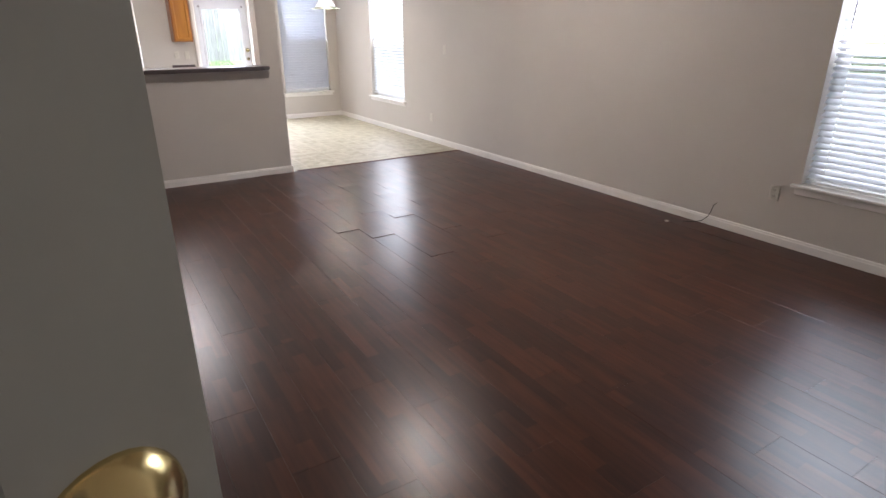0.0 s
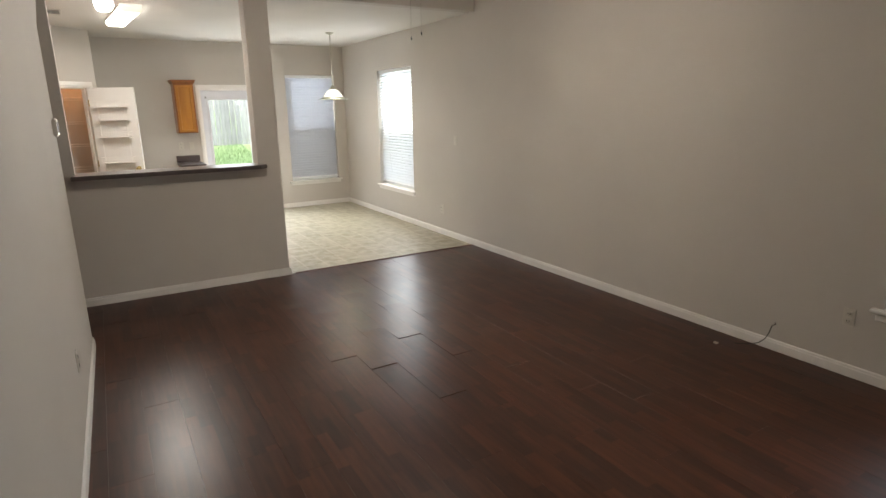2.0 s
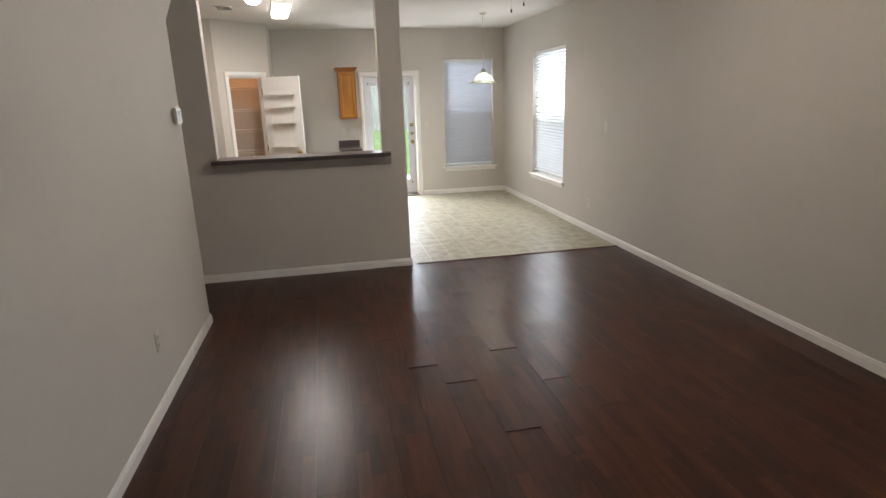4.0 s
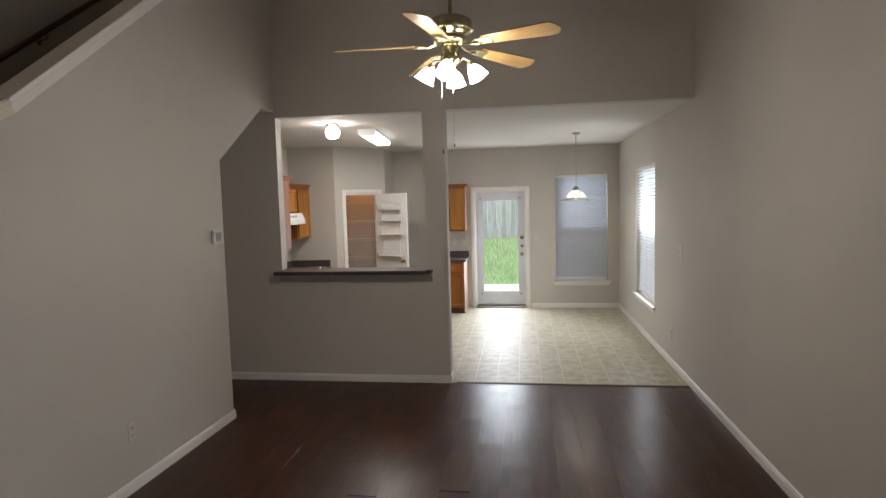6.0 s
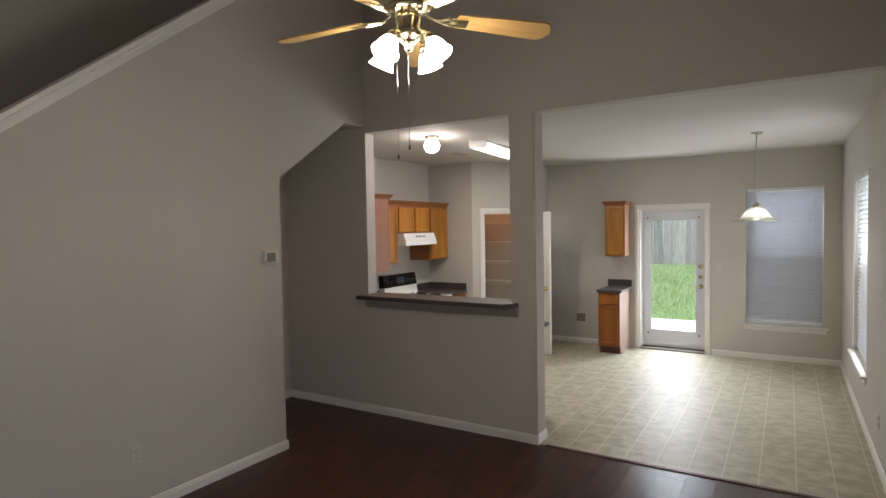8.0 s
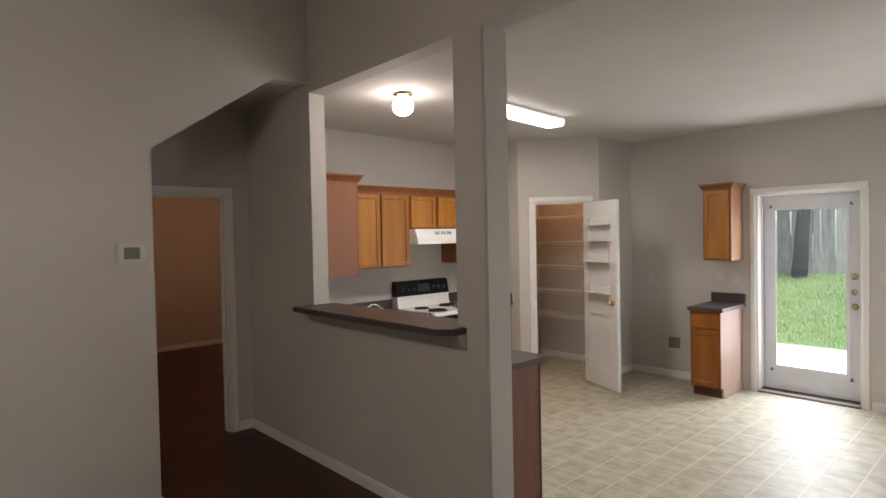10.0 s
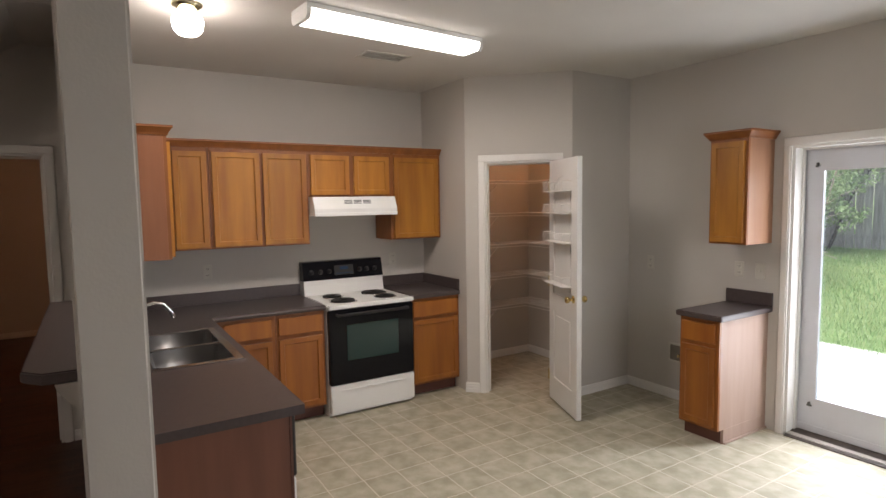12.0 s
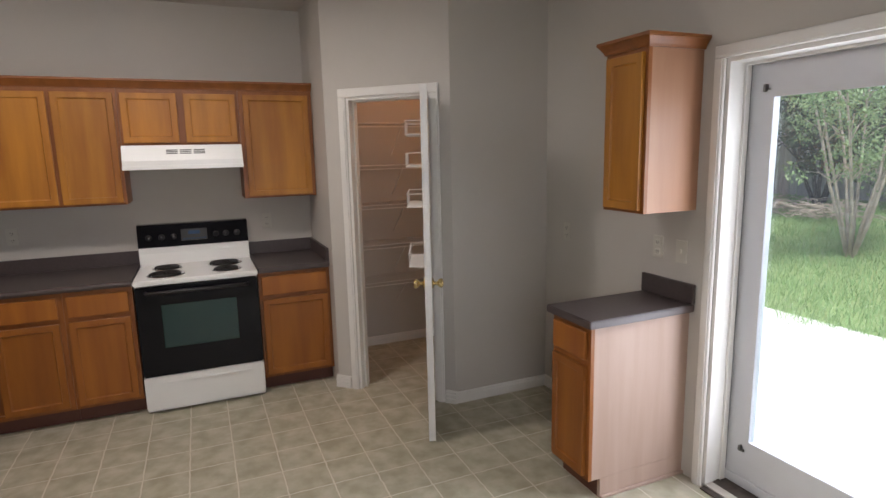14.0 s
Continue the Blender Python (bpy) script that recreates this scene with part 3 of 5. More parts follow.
def wire_shelf(z):
    root = empty("pantry_shelf", pose(0, 0, z), "white wire shelf fixed round the pantry walls", "shelf", "shelves in the pantry")
    d = .30
    bm = bmesh.new()
    x0, x1, y0, y1 = XK + .004, .67, 9.305, YB - .004
    tube(bm, [(x0 + d, y0, 0), (x0 + d, y1 - d, 0), (x1, y1 - d, 0)], .004, 6)
    tube(bm, [(x0 + d, y0, -.028), (x0 + d, y1 - d, -.028), (x1, y1 - d, -.028)], .004, 6)
    part("front_rail", bm, "wire", root)
    bm = bmesh.new()
    y = y0 + .02
    while y < y1:
        cube(bm, x0, x0 + d, y - .0016, y + .0016, -.0016, .0016); y += .027
    x = x0 + d
    while x < x1:
        cube(bm, x - .0016, x + .0016, y1 - d, y1, -.0016, .0016); x += .027
    part("wire", bm, "wire", root, kind="stuff")
    for y in (9.5, 9.9): part("brace", tube(bmesh.new(), [(x0, y, -.25), (x0 + d - .01, y, -.02)], .004, 6), "wire", root)


for z in (.63, .94, 1.265, 1.58, 1.91): wire_shelf(z)

# ---- hall door into the warm lit room ----
HD = Matrix.Translation((XK, 5.39, 0)) @ Matrix.Rotation(radians(90), 4, "Z")
casing("door_2_casing", .75, 2.08, HD)
jambs("door_2_jamb", .75, 2.08, .12, HD)
panel_door("bedroom_door", .71, 2.04, Matrix.Translation((XK - .125, 5.412, .014)) @ Matrix.Rotation(radians(160), 4, "Z"),
           "white moulded door standing open into the bedroom", knob_x=.70)

# ---- front door, half open ----
fe = Vector((.372, .225, 0))
fh = Vector((-.40, -.20, 0))
FD = Matrix.Translation((fh.x, fh.y, .012)) @ Matrix.Rotation(math.atan2(fe.y - fh.y, fe.x - fh.x), 4, "Z")
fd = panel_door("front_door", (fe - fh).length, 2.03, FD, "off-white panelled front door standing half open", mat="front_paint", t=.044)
for z, nm in ((1.292, "deadbolt"), (.98, "door_knob")):
    bm = lathe(bmesh.new(), [(.039, 0), (.041, .004), (.038, .011), (.028, .017), (.020, .021), (.011, .025)] if nm == "deadbolt" else [(.030, 0), (.033, .006), (.014, .014), (.012, .034), (.026, .042), (.029, .054), (.022, .064), (.008, .067)], 32,
               Matrix.Translation(((fe - fh).length - .060, .002, z)) @ Matrix.Rotation(radians(90), 4, "X"))
    part(nm, bm, "brass", fd, "polished brass", smooth=True)
jambs("door_3_jamb", 1.02, 2.06, .16, Matrix.Translation((-.47, YF - .16, 0)))

# ---- stairs ----
st = empty("staircase", pose(0, 0, 0), "dark wooden flight of stairs beside the knee wall", "stairs", kind="structure")
rise, run, y0 = .19, .262, 1.36
for k in range(16):
    y = y0 + run * k
    part("riser", boxed(XK + .002, XSI - .07, y, y + .018, rise * k, rise * (k + 1) - .028), "plank", st)
    part("tread", boxed(XK + .002, XSI - .07, y - .025, y + run + .018, rise * (k + 1) - .027, rise * (k + 1), .006), "plank", st)
part("landing", boxed(XK, XSI, y0 + run * 16, YH, rise * 16 - .05, rise * 16), "plank", st)
# cap on the knee wall with its moulding
cap = empty("knee_wall_cap", SKEW, "white painted sloping wooden cap on the stair wall, lower flight coloured warm for lamplight", "wall cap", kind="structure")
for ya, yb, first in ((1.446, CAPY, True), (CAPY, 5.60, False)):
    ang = math.atan2(zcap(yb) - zcap(ya), yb - ya)
    Lc = (yb - ya) / math.cos(ang)
    cm = Matrix.Translation(((XS + XSI) / 2, ya, zcap(ya))) @ Matrix.Rotation(ang, 4, "X")
    # Warm lamplight is in the lower flight's colour; the upper stays plain white.
    coat = "cap" if first else "trim"
    part("cap_board", boxed(-.085, .085, 0, Lc, .016, .046, .009, 2) if first else boxed(-.085, .085, 0, Lc, .016, .046, .004), coat, cap, at=cm)
    a = .030 if first else 0
    part("cap_moulding", boxed(-.076, .076, a, Lc, -.002, .016, .004), coat, cap, at=cm)
    part("cap_moulding", boxed(-.067, .067, a and .045, Lc, -.036, -.002), coat, cap, at=cm)
part("end_board", boxed(XSI + .002, XS - .002, 1.484, 1.4985, 0, 1.285, .003), "cap", cap)
part("landing_cap", boxed(XSI - .04, XS + .04, 5.70, YH, 4.20, 4.24, .008), "cap", kind="structure")


# handrail on the far wall of the stairs
hr = empty("stair_handrail", pose(XK, 0, 0), "dark round wooden handrail on brass brackets along the stair wall", "handrail")
zrail = lambda y: 2.90 + .75 * (y - 4.2)
part("rail", tube(bmesh.new(), [(.078, y, zrail(y)) for y in (1.62, 3.1, 4.6, 6.14)], .022, 14), "mahogany", hr, smooth=True)
for y in (1.85, 3.25, 4.65, 6.05):
    bm = lathe(bmesh.new(), [(.030, 0), (.031, .004), (.022, .008), (.010, .011)], 18, Matrix.Translation((.001, y, zrail(y) - .075)) @ Matrix.Rotation(radians(90), 4, "Y"))
    tube(bm, [(.008, y, zrail(y) - .075), (.05, y, zrail(y) - .072), (.075, y, zrail(y) - .055), (.078, y, zrail(y) - .020)], .0075, 8)
    part("bracket", bm, "brass", hr, "brass", smooth=True)


# ---- windows with blinds ----
def window(name, w, z0, z1, m, label, tilt, split=.5, blind_drop=1.0, glow=None):
    """Local x along the wall, room side to -y, wall thickness from 0 to .16."""
    root = empty(name, m, label, "window", kind="structure")
    h = z1 - z0
    f = .045
    bm = bmesh.new()
    for a, b, c, d in ((0, f, z0, z1), (w - f, w, z0, z1), (f, w - f, z0, z0 + f), (f, w - f, z1 - f, z1)):
        cube(bm, a, b, .10, .15, c, d)
    part("window_frame", bm, "vinylframe", root)
    zm = z0 + h * split
    for c, d, y in ((z0 + f, zm + .02, .105), (zm - .02, z1 - f, .125)):
        bm = bmesh.new()
        g = .035
        for a, b, e, k in ((f, f + g, c, d), (w - f - g, w - f, c, d), (f + g, w - f - g, c, c + g), (f + g, w - f - g, d - g, d)):
            cube(bm, a, b, y, y + .022, e, k)
        sash = part("sash", bm, "vinylframe", root)
        p = part("pane", boxed(f + g, w - f - g, y + .009, y + .013, c + g, d - g), "pane", sash)
        p.visible_shadow = False
    part("fly_screen", boxed(f, w - f, .152, .1535, z0 + f, zm), "fly_screen", root, "dark fly screen over the lower sash")
    part("window_sill", boxed(-.055, w + .055, -.045, .10, z0 - .022, z0, .005), "trim", root)
    part("apron", boxed(-.03, w + .03, -.014, 0, z0 - .075, z0 - .022, .004), "trim", root)
    bl = empty("window_blind", m, "white horizontal slatted blind let down in the window", "blind", "window blinds")
    part("headrail", boxed(.008, w - .008, .025, .075, z1 - .048, z1 - .003, .003), "vinylframe", bl)
    pitch = .0435
    n = int((h - .09) / pitch)
    sb = bmesh.new()
    half, sag = .0255, .003
    cs = [(-half, -sag), (-half * .4, 0), (half * .4, 0), (half, -sag)]
    prism(sb, [(u, v) for u, v in cs] + [(u, v + .0022) for u, v in cs[::-1]], "x", .014, w - .014)
    me = bpy.data.meshes.new("slat")
    bmesh.ops.recalc_face_normals(sb, faces=sb.faces[:])
    sb.to_mesh(me); sb.free(); me.materials.append(M["slat_closed" if tilt < 0 else "slat"])
    for k in range(n):
        wob = random.uniform(-2, 2)
        shared("slat", me, bl, pose(0, .05, z1 - .075 - pitch * k, tilt + wob))
    part("bottom_rail", boxed(.012, w - .012, .028, .072, z1 - .075 - pitch * n - .012, z1 - .075 - pitch * n + .008, .003), "vinylframe", bl)
    for x in (.12, w / 2, w - .12):
        for y in (.026, .074):
            part("ladder_cord", tube(bmesh.new(), [(x, y, z1 - .04), (x, y, z1 - .075 - pitch * n)], .0012, 5), "vinylframe", bl)
    part("tilt_wand", tube(bmesh.new(), [(.075, .015, z1 - .05), (.08, .010, z1 - .75)], .0035, 6), "dark" if glow else "vinylframe", bl)
    return root


WE = lambda y1: Matrix.Translation((XR, y1, 0)) @ Matrix.Rotation(radians(-90), 4, "Z")
window("window_1", 1.17, .497, 2.28, WE(9.10), "white vinyl window with slatted blind, side wall by the pendant", 38)
window("window_2", 1.20, .485, 2.28, WE(1.93), "white vinyl window with slatted blind and wooden sill, living room", 31, glow=True)
window("window_3", .87, .465, 2.28, Matrix.Translation((3.575, YB, 0)), "white vinyl window with closed blind beside the garden door", -60)

# ---- garden door ----
casing("door_4_casing", .902, 2.055, Matrix.Translation((2.185, YB, 0)))
jambs("door_4_jamb", .902, 2.055, .2, Matrix.Translation((2.185, YB, 0)))
gd = empty("garden_door", pose(2.205, YB + .13, .03), "white metal garden door with one tall glass pane, closed", "door")
w, h, t = .862, 2.0, .044
gx0, gx1, gz0, gz1 = .115, .745, .235, 1.86
bm = bmesh.new()
for a, b, c, d in ((0, gx0, 0, h), (gx1, w, 0, h), (gx0, gx1, 0, gz0), (gx0, gx1, gz1, h)): cube(bm, a, b, 0, t, c, d)
part("leaf", bm, "grey_door", gd)
bm = bmesh.new()
for a, b, c, d in ((gx0 - .02, gx0 + .012, gz0 - .02, gz1 + .02), (gx1 - .012, gx1 + .02, gz0 - .02, gz1 + .02), (gx0 + .012, gx1 - .012, gz0 - .02, gz0 + .012), (gx0 + .012, gx1 - .012, gz1 - .012, gz1 + .02)):
    cube(bm, a, b, -.012, 0, c, d)
part("glazing_frame", bm, "grey_door", gd)
p = part("pane", boxed(gx0, gx1, .018, .026, gz0, gz1), "veiled_pane", gd)
p.visible_shadow = False
for x in (gx0 - .03, gx1 + .03):
    for z in (gz0 - .03, gz1 + .035):
        bm = boxed(x - .006, x + .006, -.022, 0, z - .016, z + .010, .002)
        cube(bm, x - .016, x + .016, -.008, 0, z - .022, z - .010)
        part("blind_bracket", bm, "steel", gd, "small metal blind bracket")
for z in (1.19, 1.04, .90):
    r = .026
    bm = lathe(bmesh.new(), [(r + .006, 0), (r + .007, .005), (r, .010), (.012, .014), (.011, .028), (.022, .036), (.026, .048), (.020, .058), (.006, .061)] if z != 1.04 else
               [(.027, 0), (.028, .006), (.020, .012), (.010, .014), (.010, .026), (.004, .028)], 20, Matrix.Translation((.80, 0, z)) @ Matrix.Rotation(radians(90), 4, "X"))
    part("door_knob" if z == .90 else "deadbolt", bm, "aged", gd, "brass", smooth=True)
for q in ((-.002, .005, -.005, -.0005, .0, h + .006), (w - .005, w + .002, -.005, -.0005, .0, h + .006), (.005, w - .005, -.005, -.0005, h - .004, h + .006)):
    part("weatherstrip", boxed(*q), "dark", gd)
part("door_sweep", boxed(.0, w, -.008, 0, 0, .05, .003), "grey_door", gd)
bm = bmesh.new()
prism(bm, [(YB - .03, .0), (YB - .03, .008), (YB + .10, .028), (YB + .22, .028), (YB + .24, -.05), (YB, -.05)], "x", 2.20, 3.07)
part("door_threshold", bm, "threshold", kind="structure")


# ---- kitchen cabinets ----
def framed_door(bm, x0, x1, z0, z1, y, t=.019, rail=.052):
    """A door with a recessed panel inside its frame, one connected shape, front towards -y."""
    cube(bm, x0, x1, y - t, y, z0, z1)
    bmesh.ops.recalc_face_normals(bm, faces=bm.faces[:])
    f = min(bm.faces, key=lambda q: q.calc_center_median().y)
    bmesh.ops.inset_region(bm, faces=[f], thickness=.004, depth=0)
    bmesh.ops.translate(bm, verts=f.verts[:], vec=(0, -.002, 0))
    bmesh.ops.inset_region(bm, faces=[f], thickness=rail - .004, depth=0)
    bmesh.ops.inset_region(bm, faces=[f], thickness=.005, depth=0)
    bmesh.ops.translate(bm, verts=f.verts[:], vec=(0, .007, 0))
    bmesh.ops.inset_region(bm, faces=[f], thickness=.007, depth=0)
    bmesh.ops.translate(bm, verts=f.verts[:], vec=(0, .003, 0))
    return bm


def cabinet(name, w, z0, z1, depth, m, label, doors, drawers=(), kick=0.0, left="oak", group="kitchen cabinets", body_top=0):
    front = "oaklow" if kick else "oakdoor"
    """Local x along the front, front at y 0 towards -y, body back to depth. doors: (x0, x1, z0, z1)."""
    root = empty(name, m, label, "cabinet", group)
    b0 = z0 + kick
    part("body", boxed(0.001, w - .001, .019, depth, b0, body_top or z1, .001), left, root)
    bm = bmesh.new()
    cuts = [d for d in (*doors, *drawers)]
    fr = .035
    cube(bm, 0.001, fr, 0, .019, b0, z1); cube(bm, w - fr, w - .001, 0, .019, b0, z1)
    cube(bm, fr, w - fr, 0, .019, b0, b0 + fr); cube(bm, fr, w - fr, 0, .019, z1 - fr, z1)
    if len(doors) > 1:
        mid = (doors[0][1] + doors[1][0]) / 2
        cube(bm, mid - .025, mid + .025, 0, .019, b0 + fr, z1 - fr)
    for d in drawers: cube(bm, max(fr, d[0] - .01), min(w - fr, d[1] + .01), 0, .019, doors[0][3] - .012, d[2] + .012)
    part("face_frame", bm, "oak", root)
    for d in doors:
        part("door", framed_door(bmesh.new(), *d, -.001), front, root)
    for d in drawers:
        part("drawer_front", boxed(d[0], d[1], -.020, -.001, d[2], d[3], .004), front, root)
    end = .02 if left == "veneer" and kick else 0
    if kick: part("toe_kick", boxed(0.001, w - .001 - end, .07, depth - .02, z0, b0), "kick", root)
    if end:
        part("side_foot", boxed(w - .001 - end, w - .001, .07, depth, z0, b0 - .0005), left, root)
        part("shoe_moulding", boxed(w, w + .012, .07, depth, z0 + .001, z0 + .018, .003), left, root)
    return root


WK = lambda x, y: Matrix.Translation((x, y, 0)) @ Matrix.Rotation(radians(90), 4, "Z")
ux, ud = XK + .33, .33 - .003
zt = 2.135
cabinet("wall_cabinet", .345, 1.375, zt, ud, WK(ux, 6.813), "honey oak wall cabinet with one narrow door", [(.10, .33, 1.39, zt - .03)])
cabinet("wall_cabinet", .76, 1.375, zt, ud, WK(ux, 7.16), "honey oak wall cabinet with two panelled doors", [(.02, .37, 1.39, zt - .03), (.395, .74, 1.39, zt - .03)])
cabinet("wall_cabinet", .75, 1.765, zt, ud, WK(ux, 7.92), "short honey oak cabinet with two doors above the range hood", [(.02, .355, 1.78, zt - .03), (.40, .73, 1.78, zt - .03)])
cabinet("wall_cabinet", .515, 1.375, zt, ud, WK(ux, 8.67), "honey oak wall cabinet with one wide door beside the hood", [(.03, .485, 1.39, zt - .03)])
# corner cabinet against the half wall, its end panel towards the passage
cabinet("wall_cabinet", 1.03, 1.375, zt, .34, Matrix.Translation((.42, 6.81, 0)) @ Matrix.Rotation(radians(180), 4, "Z"),
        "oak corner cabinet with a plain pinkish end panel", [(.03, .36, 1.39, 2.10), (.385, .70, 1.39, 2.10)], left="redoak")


def crown(name, pts, m, label, group=""):
    """Crown moulding swept round a corner line of (x, y) points; outward is to the right of the way."""
    root = bmesh.new()
    prof = [(0, 0), (.008, 0), (.012, .012), (.030, .040), (.036, .044), (.036, .058), (0, .058)]
    n = len(pts)
    rings = []
    for i, p in enumerate(pts):
        p = Vector(p)
        d0 = (p - Vector(pts[i - 1])).normalized() if i else (Vector(pts[1]) - p).normalized()
        d1 = (Vector(pts[i + 1]) - p).normalized() if i < n - 1 else d0
        n0, n1 = Vector((d0.y, -d0.x)), Vector((d1.y, -d1.x))
        b = (n0 + n1).normalized()
        b = b / max(.3, b.dot(n0))
        rings.append([root.verts.new((p.x + b.x * o, p.y + b.y * o, z)) for o, z in prof])
    for a, b in zip(rings, rings[1:]):
        for k in range(len(prof)):
            root.faces.new((a[k], a[(k + 1) % len(prof)], b[(k + 1) % len(prof)], b[k]))
    root.faces.new(rings[0]); root.faces.new(rings[-1][::-1])
    ob = part(name, root, "oak", at=m)
    return tagged(ob, label, "moulding", group)


crown("crown_moulding", [(.42, YHB), (.42, 6.81), (ux, 6.81), (ux, 9.186)], pose(0, 0, zt), "oak crown moulding along the top of the wall cabinets")

# base units on the range wall
bx, bd = XK + .62, .617
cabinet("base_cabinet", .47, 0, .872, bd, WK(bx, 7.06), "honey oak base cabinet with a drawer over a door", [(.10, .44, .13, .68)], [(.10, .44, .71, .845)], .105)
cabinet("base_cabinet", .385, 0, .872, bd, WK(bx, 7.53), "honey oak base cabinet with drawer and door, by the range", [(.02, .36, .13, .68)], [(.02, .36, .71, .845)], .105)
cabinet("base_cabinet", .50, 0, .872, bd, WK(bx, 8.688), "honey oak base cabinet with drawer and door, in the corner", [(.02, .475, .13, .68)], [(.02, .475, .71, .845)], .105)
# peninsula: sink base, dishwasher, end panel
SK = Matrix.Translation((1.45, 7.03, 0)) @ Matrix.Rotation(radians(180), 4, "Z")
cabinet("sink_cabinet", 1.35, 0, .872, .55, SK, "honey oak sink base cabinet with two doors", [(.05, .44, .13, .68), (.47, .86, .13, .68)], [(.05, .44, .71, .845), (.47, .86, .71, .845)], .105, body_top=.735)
dw = empty("dishwasher", Matrix.Translation((2.05, 7.03, 0)) @ Matrix.Rotation(radians(180), 4, "Z"), "built-in dishwasher with black console and white door", "dishwasher")
part("body", boxed(.002, .596, .02, .55, .10, .868), "black_plastic", dw)
part("console", boxed(.004, .594, -.022, .02, .60, .868, .006), "black_plastic", dw)
part("door", boxed(.004, .594, -.018, .02, .12, .595, .006), "white_enamel", dw)
part("door_handle", boxed(.15, .45, -.034, -.022, .765, .79, .005), "black_plastic", dw)
part("toe_panel", boxed(.004, .594, .06, .08, .0, .10), "black_plastic", dw)
pe = empty("peninsula_end_panel", pose(2.05, 6.533, 0), "plain brown wood-grain panel at the end of the peninsula", "panel")
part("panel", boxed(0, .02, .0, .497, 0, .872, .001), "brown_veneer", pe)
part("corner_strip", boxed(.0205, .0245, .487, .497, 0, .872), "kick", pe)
part("base_strip", boxed(.0205, .026, .0, .471, 0, .035, .001), "brown_veneer", pe)


def plank_top(bm, x0, x1, y0, y1, z1=.912, t=.038):
    cube(bm, x0, x1, y0, y1, z1 - t, z1)


# worktops; a hole for the sink
wt = empty("worktop", pose(0, 0, 0), "dark grey laminate L-shaped worktop with backsplash lip", "worktop")
sx0, sx1, sy0, sy1 = .42, 1.25, 6.535, 7.01
bm = bmesh.new()
for a in ((XK + .002, bx + .025, 7.058, 7.918), (XK + .002, sx0, YHB + .003, 7.058), (sx0, sx1, YHB + .003, sy0), (sx0, sx1, sy1, 7.076), (sx1, 2.049, YHB + .003, 7.076), (2.049, 2.10, 6.533, 7.076), (bx + .03, sx0, 7.058, 7.076)):
    plank_top(bm, *a)
bmesh.ops.remove_doubles(bm, verts=bm.verts[:], dist=.0001)
part("top", bm, "counter", wt)
bm = bmesh.new()
cube(bm, XK + .002, XK + .021, YHB + .022, 7.918, .912, 1.01)
cube(bm, XK + .002, 2.045, YHB + .003, YHB + .022, .912, 1.01)
part("backsplash", bm, "counter", wt)
part("front_edge", tube(bmesh.new(), [(bx + .025, 7.918, .893), (bx + .025, 7.058, .893)], .018, 10), "counter", wt)
wt2 = empty("worktop", pose(0, 0, 0), "short dark grey laminate worktop between range and pantry wall", "worktop")
part("top", boxed(XK + .002, bx + .03, 8.692, 9.188, .874, .912, .004), "counter", wt2)
part("backsplash", boxed(XK + .002, XK + .021, 8.692, 9.168, .9125, 1.01, .002), "counter", wt2)
part("side_splash", boxed(XK + .002, bx + .02, 9.169, 9.188, .9125, 1.01, .002), "counter", wt2)
# raised bar on the half wall
bm = bmesh.new()
prism(bm, [(.475, 6.175), (2.045, 6.175), (2.115, 6.235), (2.12, 6.333), (2.048, 6.333), (2.048, 6.52), (.508, 6.52), (.508, 6.333), (.475, 6.333)], "z", 1.147, 1.185)
bmesh.ops.bevel(bm, geom=[e for e in bm.edges if abs(e.verts[0].co.z - e.verts[1].co.z) < 1e-5], offset=.005, segments=2, affect="EDGES")
tagged(part("bar_top", bm, "counter"), "dark grey laminate bar top lying on the half wall", "bar top")
bm = bmesh.new()
prism(bm, [(6.332, 1.145), (6.332, 1.06), (6.318, 1.06), (6.30, 1.085), (6.275, 1.12), (6.268, 1.145)], "x", .50, 2.12)
part("trim_under_bar", bm, "wall", kind="structure")

# ---- sink and tap ----
sk = empty("kitchen_sink", pose(0, 0, .912), "stainless steel double bowl sink set in the worktop", "sink")
bm = bmesh.new()
rim = .022
mid = (sx0 + sx1) / 2
for a, b, c, d in ((sx0 - rim, sx1 + rim, sy0 - rim, sy0 + .075), (sx0 - rim, sx1 + rim, sy1 - .02, sy1 + rim), (sx0 - rim, sx0 + .02, sy0 + .075, sy1 - .02), (sx1 - .02, sx1 + rim, sy0 + .075, sy1 - .02), (mid - .018, mid + .018, sy0 + .075, sy1 - .02)):
    cube(bm, a, b, c, d, .0005, .005)
part("rim", bm, "steel_rim", sk, "steel rim coloured brighter to look lit")
for a, b in ((sx0 + .02, mid - .018), (mid + .018, sx1 - .02)):
    c, d = sy0 + .075, sy1 - .02
    bm = bmesh.new()
    top = [bm.verts.new(v) for v in ((a, c, .003), (b, c, .003), (b, d, .003), (a, d, .003))]
    i = .03
    bot = [bm.verts.new(v) for v in ((a + i, c + i, -.17), (b - i, c + i, -.17), (b - i, d - i, -.17), (a + i, d - i, -.17))]
    for k in range(4): bm.faces.new((top[k], top[(k + 1) % 4], bot[(k + 1) % 4], bot[k]))
    bm.faces.new(bot[::-1])
    bmesh.ops.bevel(bm, geom=[e for e in bm.edges if e.verts[0] in bot or e.verts[1] in bot], offset=.025, segments=4, affect="EDGES")
    part("bowl", bm, "steel", sk, smooth=True)
    part("drain", lathe(bmesh.new(), [(.04, -.169), (.042, -.166), (.03, -.165), (.028, -.168)], 20, Matrix.Translation(((a + b) / 2, (c + d) / 2, 0))), "chrome", sk, smooth=True)
